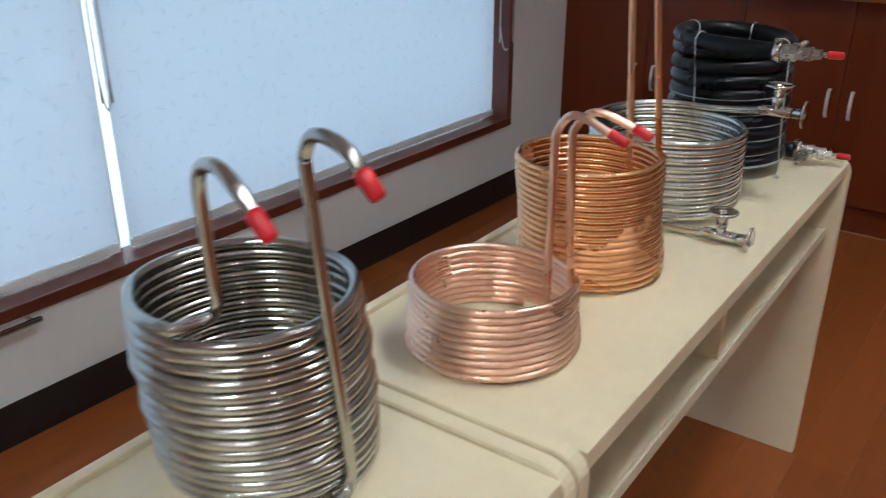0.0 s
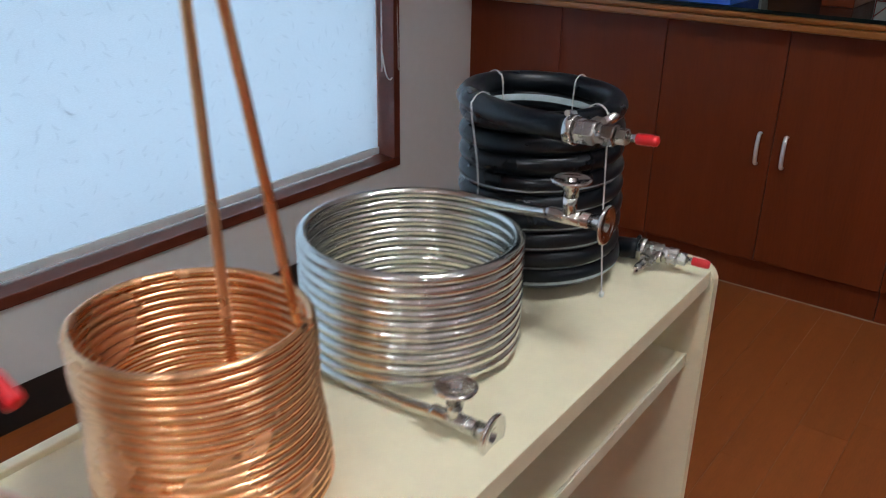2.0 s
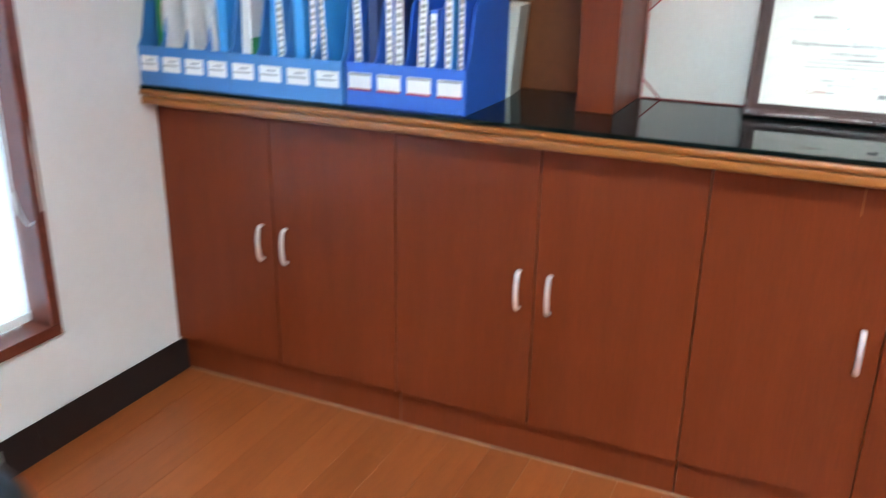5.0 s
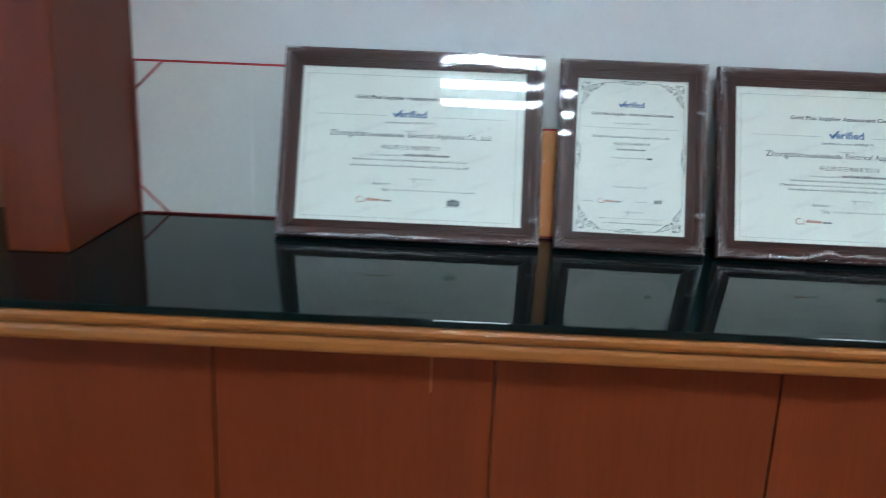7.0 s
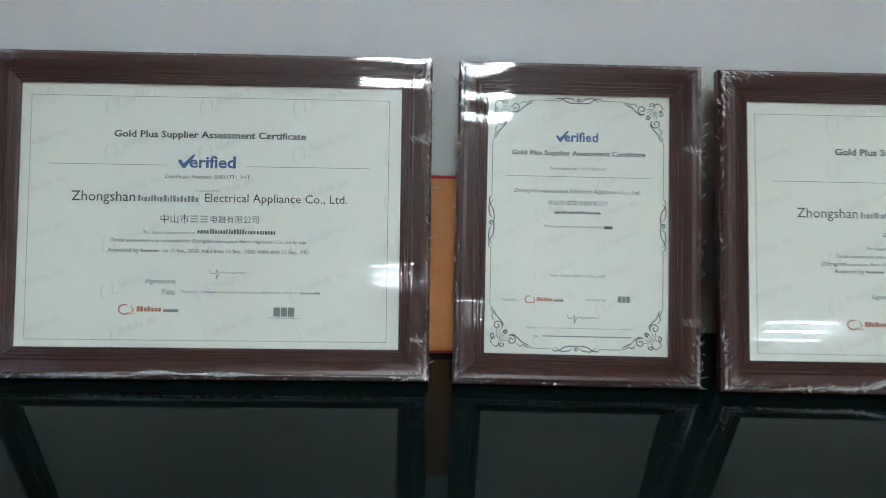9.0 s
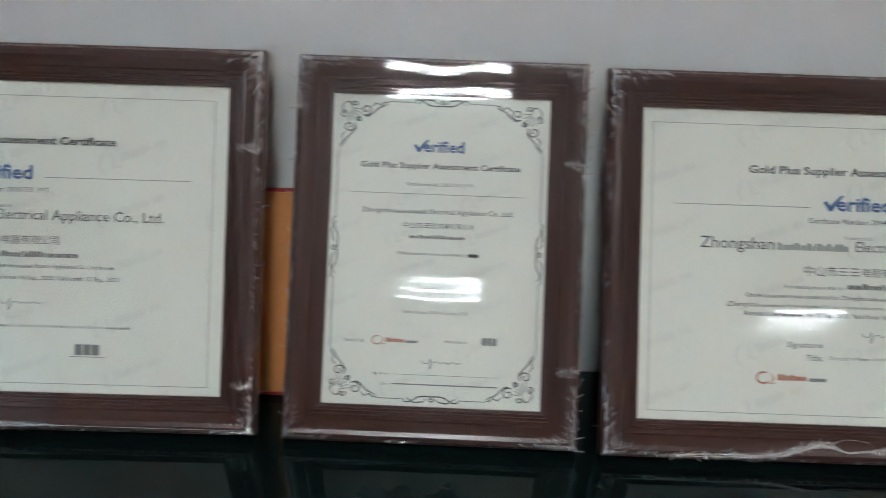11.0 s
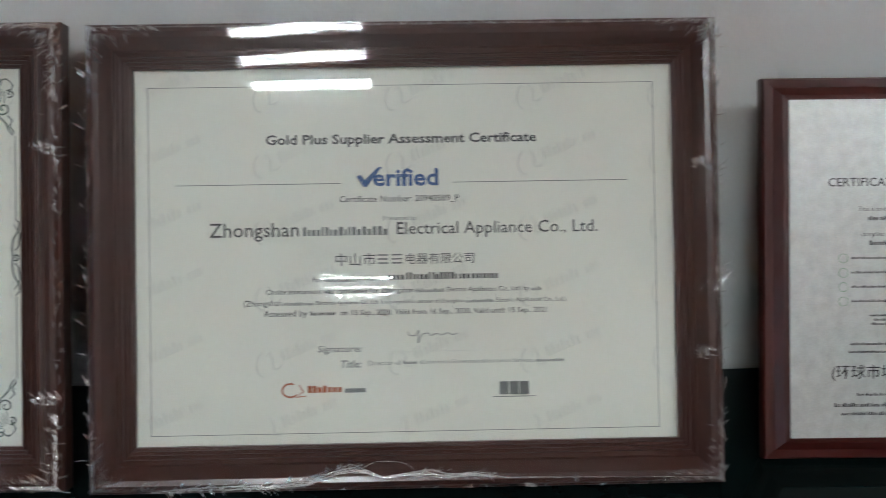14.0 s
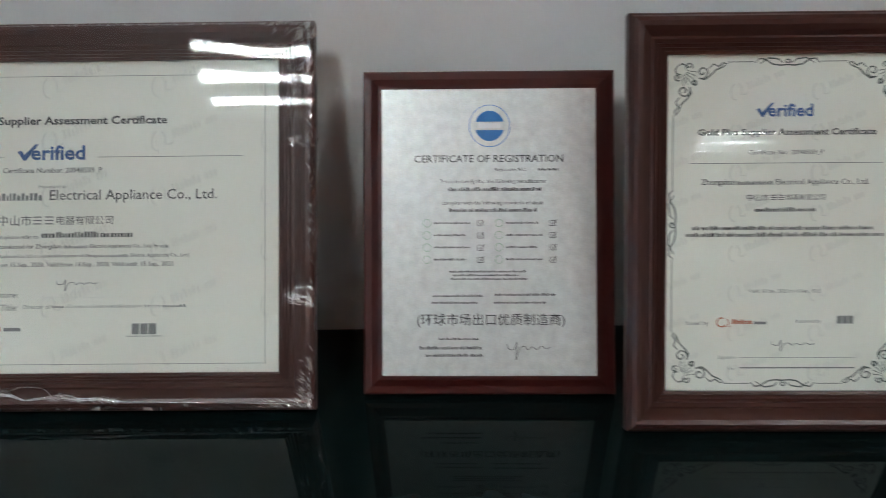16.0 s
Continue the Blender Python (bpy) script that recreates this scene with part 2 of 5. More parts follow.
def lathe(profile, n=24, bm=None, m=None):
    """A turned solid about z from (radius, height) pairs, moved by m."""
    b = bmesh.new()
    rings = []
    for r, z in profile:
        rings.append([b.verts.new((r * math.cos(2 * math.pi * j / n), r * math.sin(2 * math.pi * j / n), z)) for j in range(n)])
    for i in range(len(rings) - 1):
        for j in range(n):
            f = b.faces.new((rings[i][j], rings[i][(j + 1) % n], rings[i + 1][(j + 1) % n], rings[i + 1][j]))
            f.smooth = n > 8
    b.faces.new(rings[0][::-1])
    b.faces.new(rings[-1])
    if m is not None:
        bmesh.ops.transform(b, matrix=m, verts=b.verts)
    if bm is None:
        return b
    return merge(bm, b)


def along(a, b):
    """The pose that takes the z axis from point a towards point b."""
    d = Vector(b) - Vector(a)
    return Matrix.Translation(a) @ d.to_track_quat("Z", "Y").to_matrix().to_4x4()


def smooth_path(points, per=8):
    """A Catmull-Rom curve through the points."""
    p = [Vector(q) for q in points]
    p = [p[0] * 2 - p[1], *p, p[-1] * 2 - p[-2]]
    out = []
    for i in range(1, len(p) - 2):
        for j in range(per):
            t = j / per
            a, b, c, d = p[i - 1], p[i], p[i + 1], p[i + 2]
            out.append(0.5 * (2 * b + (c - a) * t + (2 * a - 5 * b + 4 * c - d) * t * t + (3 * b - a - 3 * c + d) * t ** 3))
    out.append(p[-2])
    return out

# ---- the room ----
XR, YB, ZC = 7.0, -9.2, 3.2      # right wall, wall behind, ceiling
YW = 0.50                        # wall behind the cabinets
WY0, WY1, WZ0, WZ1 = -4.4, -0.47, 0.345, 2.25   # window, outer edge of its frame
CT = 1.000                       # top of the glass counter
TT = 0.787                       # top of the tables

floor = tagged(part("floor", slab(-0.2, XR + 0.2, YB - 0.2, YW + 0.2, -0.12, -0.012), M_FLOOR), "warm red-brown laminate plank floor", "floor", kind="structure")

bm = bmesh.new()
slab(-0.24, 0, YB, WY0 + 0.02, 0, ZC, bm=bm)
slab(-0.24, 0, WY1 - 0.02, YW, 0, ZC, bm=bm)
slab(-0.24, 0, WY0 + 0.02, WY1 - 0.02, 0, WZ0 + 0.02, bm=bm)
slab(-0.24, 0, WY0 + 0.02, WY1 - 0.02, WZ1 - 0.02, ZC, bm=bm)
tagged(part("wall_west", bm, M_WALL), "white painted wall with a wide low window", "wall", kind="structure")
tagged(part("wall_north", slab(-0.24, XR + 0.2, YW, YW + 0.2, 0, ZC), M_WALL), "white painted wall behind the cabinets", "wall", kind="structure")
# unseen walls added to close the room; their grey sets bounce and reflections
tagged(part("wall_east", slab(XR, XR + 0.2, YB, YW, 0, ZC), M_UNSEENWALL), "plain grey wall out of view, kept dark to cut bounced light", "wall", kind="structure")
tagged(part("wall_south", slab(-0.24, XR + 0.2, YB - 0.2, YB, 0, ZC), M_UNSEENWALL), "plain grey wall out of view, kept dark to cut bounced light", "wall", kind="structure")
tagged(part("ceiling", slab(-0.24, XR + 0.2, YB - 0.2, YW + 0.2, ZC, ZC + 0.15), M_CEIL), "plain white ceiling", "ceiling", kind="structure")

# black tile skirting along the window wall
skirt = tagged(part("baseboard", slab(0, 0.010, YB, 0.0295, 0, 0.1155), M_SKIRT), "black tile skirting along the window wall", "skirting", kind="structure")
tile = None
for k in range(8):
    y1 = -0.004 - k * 0.6
    if tile is None:
        tile = part("skirting_tile", slab(0.0102, 0.0135, -0.5985, 0, 0.001, 0.124, 0.001, 1), M_SKIRT, skirt)
        tile.location = (0, y1, 0)
    else:
        c = tile.copy()
        scene.collection.objects.link(c)
        c.location = (0, y1, 0)

# ---- window with its wooden frame ----
window = tagged(empty("window_1"), "wide low window in a dark red wooden frame", "window", kind="structure")
bm = bmesh.new()
F0, JD = 0.034, -0.10            # face width, depth of the reveal
slab(JD, 0.013, WY0, WY1, WZ0, WZ0 + F0, 0.003, 2, bm)
slab(JD, 0.013, WY0, WY1, WZ1 - F0, WZ1, 0.003, 2, bm)
part("sill_and_head", bm, M_WINFRAME, window)
part("jamb", slab(JD, 0.0125, WY1 - F0, WY1, WZ0 + F0, WZ1 - F0, 0.003), M_WINFRAME, window)
part("jamb", slab(JD, 0.0125, WY0, WY0 + F0, WZ0 + F0, WZ1 - F0, 0.003), M_WINFRAME, window)
# added sheet that spreads the daylight lamp, so gaps beside the blinds look bright
part("frosted_pane", slab(-0.135, -0.130, WY0 + 0.02, WY1 - 0.02, WZ0 + 0.02, WZ1 - 0.02), M_DIFFUSER, window, "white translucent sheet added behind the blinds to brighten the gaps")
part("mullion", slab(-0.129, -0.118, -2.415, -2.378, WZ0 + 0.035, WZ1 - 0.035, 0.003), M_WHITE, window, "white metal mullion")


def blind(y0, y1, label):
    b = tagged(empty("roller_blind", -0.07, (y0 + y1) / 2, WZ1 - 0.09), label, "blind", "roller blinds in the window")
    h, w = WZ1 - 0.09 - (WZ0 + F0 + 0.006), (y1 - y0) / 2
    part("fabric", slab(-0.0006, 0.0006, -w, w, -h + 0.01, 0.0), M_BLIND, b)
    part("bottom_rail", slab(-0.007, 0.009, -w, w, -h, -h + 0.028, 0.003), M_RAIL, b, "white plastic bottom rail")
    part("roller", sweep([(0, -w, 0.025), (0, w, 0.025)], 0.024, 14), M_WHITE, b)
    dash = bmesh.new()
    rng = random.Random(int(-y0 * 100))
    nu, nv = int(2 * w / 0.062), int(h / 0.062)
    for i in range(nu * nv):
        cy, cz, a = -w + (i % nu + rng.uniform(0.12, 0.88)) * 2 * w / nu, -0.02 - (i // nu + rng.uniform(0.12, 0.88)) * (h - 0.08) / nv, rng.uniform(0, math.pi)
        l, t, bend = rng.uniform(0.012, 0.019), rng.uniform(0.0028, 0.0042), rng.choice((-0.35, 0.0, 0.0, 0.35)) + rng.uniform(-0.1, 0.1)
        if rng.random() < 0.22:
            l, t = 0.006, 0.005
        ca, sa = math.cos(a), math.sin(a)
        edge = []
        for k in range(5):
            p = -1 + k / 2
            edge.append((l * p, bend * l * (1 - p * p) + t * (1 - 0.75 * p * p)))
        for k in range(5):
            p = 1 - k / 2
            edge.append((l * p, bend * l * (1 - p * p) - t * (1 - 0.75 * p * p)))
        q = [(0.0011, cy + ca * p - sa * v, cz + sa * p + ca * v) for p, v in edge]
        dash.faces.new([dash.verts.new(v) for v in q])
    tagged(part("fleck_pattern", dash, M_FLECK, b), kind="stuff")
    return b


blind(-2.378, WY1 - F0 - 0.005, "pale blue-white roller blind with small woven flecks, drawn down")
blind(WY0 + F0 + 0.005, -2.415, "pale blue-white roller blind beside the first one, drawn down")


def blind_chain(y, ztop, zbot, x, w, label):
    c = tagged(empty("blind_chain", x, y, ztop), label, "blind chain", "blind chains")
    pts = [(0.0, -w * 0.35, 0.0)]
    for k in range(13):
        a = math.pi * k / 12
        pts.append((0.004 + 0.9 * w * k / 12, -w * math.cos(a), zbot - ztop + w - w * 1.15 * math.sin(a) + 0.10 * (1 - math.sin(a))))
    pts.append((0.0, w * 0.2, 0.0))
    part("cord", sweep(smooth_path(pts, 4), 0.0028, 6), M_CORD, c)
    return c


blind_chain(-0.512, WZ1 - 0.07, 0.688, -0.018, 0.030, "white beaded blind cord hanging in a loop")
blind_chain(-2.40, WZ1 - 0.07, 0.80, -0.045, 0.012, "white beaded blind cord hanging between the blinds")

bar = tagged(empty("wall_rail", 0.0, -2.72, 0.33), "short chrome rail fixed to the wall under the window", "rail")
part("tube", sweep([(0.03, 0, 0), (0.03, -0.9, 0)], 0.0085, 12), M_CHROME, bar)
for dy in (-0.02, -0.88):
    part("bracket", sweep([(0.0, dy, 0), (0.03, dy, 0)], 0.006, 8), M_CHROME, bar)


# ---- ceiling lights: recessed louvre fittings ----
def ceiling_light(x, y):
    f = tagged(empty("ceiling_light", x, y, ZC), "square recessed ceiling light with bright tubes behind louvres", "ceiling light", "louvre lights in the ceiling")
    bm = bmesh.new()
    for s in (-1, 1):
        slab(-0.3, 0.3, s * 0.29 - 0.01, s * 0.29 + 0.01, -0.054, -0.001, 0.002, 1, bm)
        slab(s * 0.29 - 0.01, s * 0.29 + 0.01, -0.28, 0.28, -0.0535, -0.0015, 0.002, 1, bm)
    part("rim", bm, M_WHITE, f)
    part("tray", slab(-0.279, 0.279, -0.279, 0.279, -0.004, -0.0012), M_LOUVRE, f, "grey metal tray")
    for k in (-1, 0, 1):
        part("tube", slab(-0.275, 0.275, k * 0.185 - 0.034, k * 0.185 + 0.034, -0.012, -0.0045), M_TUBE, f, "bright white tube")
    for j in range(5):
        x1 = -0.20 + 0.10 * j
        part("louvre", slab(x1 - 0.002, x1 + 0.002, -0.278, 0.278, -0.036, -0.0125), M_LOUVRE, f)
    for k in (-0.0925, 0.0925):
        part("louvre_bar", slab(-0.278, 0.278, k - 0.006, k + 0.006, -0.050, -0.0128), M_LOUVRE, f)
    return f


first = ceiling_light(2.20, -2.13)
for x, y in ((5.0, -2.13), (2.15, -4.95), (5.0, -4.95), (2.15, -7.75), (4.95, -7.75)):
    copy_thing(first, pose(x, y, ZC))


# ---- the row of low cabinets ----
DW, DZ0, DZ1 = 0.4225, 0.125, 0.936


def bow_handle(parent, x):
    pts = [(0, 0.0, -0.053), (0, -0.010, -0.056), (0, -0.019, -0.045), (0, -0.024, -0.02), (0, -0.025, 0), (0, -0.024, 0.02), (0, -0.019, 0.045), (0, -0.010, 0.056), (0, 0.0, 0.053)]
    b = sweep(smooth_path(pts, 3), 0.0042, 8)
    for v in b.verts:
        v.co.x *= 1.75
    h = part("handle", b, M_SILVER, parent, "brushed silver bow handle")
    h.location = (x, -0.001, 0.536)
    return h


def cabinet(x, label):
    c = tagged(empty("cabinet", x, 0, 0), label, "cabinet", "row of low cabinets")
    w = 2 * DW
    bm = bmesh.new()
    slab(0.001, w - 0.001, 0.020, 0.495, 0.116, 0.9385, 0.001, 1, bm)
    part("body", bm, M_CHERRY, c)
    part("plinth", slab(0.0015, w - 0.0015, 0.030, 0.48, 0, 0.1155, 0.001, 1), M_CHERRY, c)
    for k in (0, 1):
        d = part("door", slab(k * DW + 0.0017, (k + 1) * DW - 0.0017, 0.0, 0.0185, DZ0, DZ1, 0.0012, 2), M_CHERRY, c)
        bow_handle(d, DW - 0.044 if k == 0 else DW + 0.044)
    return c


units = [cabinet(0.0, "glossy dark cherry low cabinet with two doors")]
for k in range(1, 5):
    units.append(copy_thing(units[0], pose(2 * DW * k, 0, 0)))
scratched = [d for d in units[2].children if d.name.startswith("door")][0]
part("scratch", slab(0.3265, 0.3285, -0.0006, 0.0002, 0.862, 0.925), M_MOULD, scratched, "thin pale scratch in the veneer")

bead = bmesh.new()
sweep([(0.012 + 0.06 * k, 0.0275 + 0.0006 * noise.noise(Vector((k * 0.8, 0, 0))), 0.0012) for k in range(int(2 * DW * 5 / 0.06))], 0.0026, 6, bm=bead)
tagged(part("trim", bead, M_BEAD), "thin pale sealant bead between plinth and floor", "sealant", kind="structure")

# wooden counter edge with a groove, and the black glass on it
CL = 2 * DW * 5
worktop = tagged(empty("worktop", 0, 0, 0.9405), "orange-brown wooden worktop with a grooved front edge", "worktop")
part("board", slab(0.0, CL, -0.0195, 0.495, 0.0005, 0.047, 0.001, 1), M_MOULD, worktop)


def edge_strip(name, prof):
    """A wooden moulding along the front of the worktop; prof: y and height, from the foot up."""
    bm = bmesh.new()
    prof = prof + [(-0.020, prof[-1][1]), (-0.020, prof[0][1])]
    ends = [[bm.verts.new((x, y, z - 0.9405)) for y, z in prof] for x in (0.0, CL)]
    for j in range(len(prof)):
        bm.faces.new((ends[0][j], ends[0][(j + 1) % len(prof)], ends[1][(j + 1) % len(prof)], ends[1][j]))
    bm.faces.new(ends[0][::-1])
    bm.faces.new(ends[1])
    bmesh.ops.recalc_face_normals(bm, faces=bm.faces)
    return part(name, bm, M_MOULD, worktop)


edge_strip("lower_moulding", [(-0.052, 0.9410), (-0.0565, 0.9430), (-0.0585, 0.9475), (-0.0590, 0.9580), (-0.0580, 0.9630), (-0.0555, 0.9655)])
edge_strip("upper_moulding", [(-0.0555, 0.9668), (-0.0575, 0.9682), (-0.0615, 0.9705), (-0.0640, 0.9750), (-0.0645, 0.9810), (-0.0625, 0.9855), (-0.058, 0.9875)])
top = tagged(part("glass_top", slab(0.001, CL, -0.062, 0.494, 0.988, CT, 0.0015, 2), M_GLASSTOP), "polished black glass lying on the wooden worktop", "glass top")

# upright and back panel of the shelf unit on the worktop
shelf = tagged(empty("shelf_unit", 0, 0, CT), "dark cherry shelf unit back panel and upright on the glass", "shelf unit")
part("back_panel", slab(0.002, 1.2965, 0.475, 0.4985, 0.0005, 0.95, 0.001, 1), M_BACK, shelf)
part("upright", slab(1.297, 1.400, 0.176, 0.4985, 0.0005, 0.95, 0.002, 2), M_CHERRY, shelf)


# ---- the two cream tables ----
def table(y0, y1, label):
    """A long desk with raised end panels, a back panel, an open shelf and a divider."""
    t = tagged(empty("table", 1.4515 - 0.0227 * ((y0 + y1) / 2 + 2.29), (y0 + y1) / 2, 0, 1.3), label, "table", "two cream tables end to end")
    h, x0, x1 = (y1 - y0) / 2, -0.213, 0.212
    for s in (-1, 1):
        b = bmesh.new()
        r, out = 0.034, []
        zt = TT + 0.006
        out += [(x0, 0), (x1 + 0.002, 0), (x1 + 0.002, zt - r)]
        out += [(x1 + 0.002 - r + r * math.cos(a), zt - r + r * math.sin(a)) for a in [math.pi / 2 * k / 6 for k in range(1, 7)]]
        out += [(x0, zt)]
        ya, yb = (h - 0.027, h) if s > 0 else (-h, -h + 0.027)
        ra, rb = [b.verts.new((x, ya, z)) for x, z in out], [b.verts.new((x, yb, z)) for x, z in out]
        for j in range(len(out)):
            b.faces.new((ra[j], ra[(j + 1) % len(out)], rb[(j + 1) % len(out)], rb[j]))
        b.faces.new(ra[::-1])
        b.faces.new(rb)
        bmesh.ops.recalc_face_normals(b, faces=b.faces)
        bmesh.ops.bevel(b, geom=[e for e in b.edges if e.calc_face_angle(0) > 1.0], offset=0.002, segments=2, affect="EDGES")
        part("end_panel", b, M_CREAM, t)
    part("tabletop", slab(x0 + 0.016, x1 - 0.004, -h + 0.0275, h - 0.0275, TT - 0.028, TT, 0.0012, 2), M_CREAM, t)
    part("back_panel", slab(x0, x0 + 0.0155, -h + 0.0275, h - 0.0275, 0.30, TT + 0.008, 0.002, 2), M_CREAM, t)
    part("shelf", slab(x0 + 0.016, x1 - 0.030, -h + 0.0275, h - 0.0275, 0.604, 0.624, 0.001, 1), M_CREAM, t)
    part("shelf_edge", slab(x1 - 0.0295, x1 - 0.024, -h + 0.0275, h - 0.0275, 0.602, 0.626, 0.001, 1), M_CREAMEDGE, t)
    part("divider", slab(x0 + 0.016, x1 - 0.028, -0.085, -0.069, 0.6265, TT - 0.0285, 0.001, 1), M_CREAM, t)
    return t


table(-2.957, -1.628, "cream laminate table with raised end panels and an open shelf")
table(-4.290, -2.961, "cream laminate table pushed end to end against the other")


# ---- coils ----
def helix(cx, cy, rad, z0, z1, a0, a1, wob=0.0, seed=1, step=7.5, bulge=None, height=None):
    """Points of a hand-wound coil from angle a0 to a1, in degrees."""
    n = max(2, int(abs(a1 - a0) / step))
    pts = []
    for i in range(n + 1):
        u = i / n
        a = radians(a0 + (a1 - a0) * u)
        turn = math.floor(abs(a1 - a0) * u / 360)
        w = wob * (noise.noise(Vector((math.cos(a) * 1.3 + seed * 7, math.sin(a) * 1.3, turn * 0.55))) + 0.5 * noise.noise(Vector((seed, turn * 3.7, 0.3))))
        rr = rad + w + (bulge(u) if bulge else 0)
        zz = z0 + (z1 - z0) * (height(u) if height else u) + 0.25 * wob * noise.noise(Vector((math.cos(a), math.sin(a), turn + seed)))
        pts.append(Vector((cx + rr * math.cos(a), cy + rr * math.sin(a), zz)))
    return pts


def red_cap(parent, end, way, r, l=0.028):
    """A soft vinyl cap drawn over a tube's end; end is its closed tip."""
    d = Vector(way).normalized()
    m = along(Vector(end) - d * l, Vector(end))
    return part("cap", lathe([(r * 1.02, 0), (r * 1.22, 0.0008), (r * 1.25, l * 0.3), (r * 1.2, l * 0.8), (r * 1.1, l * 0.94), (r * 0.7, l)], 14, m=m), M_RED, parent, "bright red vinyl end cap")


def sheared(points, dx, dy, h):
    """Moves the foot of a coil aside by dx, dy; at height h it stays."""
    return [Vector((p[0] + dx * max(0.0, 1 - p[2] / h), p[1] + dy * max(0.0, 1 - p[2] / h), p[2])) for p in points]


# tall stainless coil with two hooked ends; it leans a little
def leaning(points):
    return [Vector((p[0] + 0.014 * max(-0.75, 1 - p[2] / 0.21), p[1] + 0.010 * max(-0.75, 1 - p[2] / 0.21), p[2])) for p in points]


o = (1.380, -3.138, TT)
coil = tagged(empty("steel_coil", *o), "tall stainless steel chiller coil with hooked ends", "metal coil")
r, R = 0.0066, 0.1112
pts = helix(0, 0, R, r, 0.208, -12, -12 + 360 * 15.8, 0.0035, 3, bulge=lambda u: -0.001 + 0.006 * math.sin(u * 3.0))
# the upper end leaves the ring inwards and rises
pa = pts[-1]
ringway = (pts[-1] - pts[-2]).normalized()
rise = Vector((0.056, -0.072, 0))
pts += smooth_path([pa + ringway * 0.02 + Vector((0, 0, 0.001)), rise + Vector((-0.012, -0.004, 0.213)), rise + Vector((0, 0, 0.232))], 5)
hookA = [rise + Vector(v) for v in ((0.0, 0, 0.26), (0.004, 0, 0.31), (0.008, -0.001, 0.340), (0.022, -0.005, 0.364), (0.050, -0.010, 0.372), (0.078, -0.015, 0.361), (0.101, -0.017, 0.339))]
pts = leaning(pts + smooth_path(hookA, 4))
part("coiled_tube", sweep(pts, r, 10), M_DARKSTEEL, coil)
red_cap(coil, pts[-1] + (pts[-1] - pts[-2]).normalized() * 0.018, pts[-1] - pts[-2], r)
# the lower end rises outside the coil
hookB = [Vector(v) for v in ((0.112, -0.05, 0.008), (0.1215, -0.026, 0.009), (0.1235, -0.008, 0.022), (0.1235, -0.004, 0.06), (0.123, -0.004, 0.20), (0.1225, -0.003, 0.345), (0.126, -0.004, 0.368), (0.140, -0.008, 0.386), (0.163, -0.012, 0.389), (0.187, -0.013, 0.380), (0.206, -0.014, 0.360))]
pts = leaning(smooth_path(hookB, 5))
part("riser_tube", sweep(pts, r, 10), M_DARKSTEEL, coil)
red_cap(coil, pts[-1] + (pts[-1] - pts[-2]).normalized() * 0.016, pts[-1] - pts[-2], r)

# short pale copper coil with two long hooked ends
o = (1.445, -2.772, TT)
coil = tagged(empty("copper_coil", *o), "short pale copper chiller coil with two tall hooked ends", "metal coil")
r, R = 0.0050, 0.1100
pts = helix(0, 0, R, r, 0.101 - r, 100, 24 + 360 * 10, 0.0010, 5, bulge=lambda u: 0.005 * (1 - u) ** 2)
pts = sheared(pts, 0.006, -0.010, 0.095)
part("coiled_tube", sweep(pts, r, 10), M_COPPER2, coil)
for k, (bx, by, zb, tx, ty, low) in enumerate(((0.085, -0.006, 0.012, 0.182, -0.018, 0.0), (0.091, 0.044, 0.088, 0.188, 0.034, 0.004))):
    ty1 = 0.018 if k else -0.012
    at = lambda dx, u, z: (bx + dx, by + (ty1 - by) * u if u <= 1 else ty1 + (ty - ty1) * (u - 1), z - low)
    up = [(bx - 0.03, by + 0.02, zb), (bx - 0.008, by + 0.003, zb + 0.001), (bx, by, zb + 0.016), at(0.001, 0.45, 0.18), at(0.003, 1.0, 0.292), at(0.007, 1.05, 0.315), at(0.022, 1.35, 0.3325), at(0.040, 1.6, 0.3335), at(0.063, 1.85, 0.3255), (tx - 0.012, ty, 0.316 - low)]
    if k:
        up = up[1:]
        up[0] = (bx + 0.004, by + 0.004, zb - 0.004)
    part("riser_tube", sweep(smooth_path(up, 5), r, 10), M_COPPER2, coil)
    red_cap(coil, (tx, ty, 0.3125 - low), (tx - bx - 0.063, 0.15 * (ty - ty1), -0.014), r, 0.024)

# tall orange copper coil with two long straight ends
o = (1.425, -2.480, TT)
coil = tagged(empty("copper_coil", *o), "tall bright copper chiller coil with two long upright ends", "metal coil")
R = 0.1105
pts = helix(0, 0, R, r, 0.194 - r, 100, 26 + 360 * 19, 0.0010, 9, bulge=lambda u: 0.003 * (1 - u) ** 2 + 0.0015 * math.sin(9 * u))
pts = sheared(pts, 0.013, 0.002, 0.19)
part("coiled_tube", sweep(pts, r, 10), M_COPPER, coil)
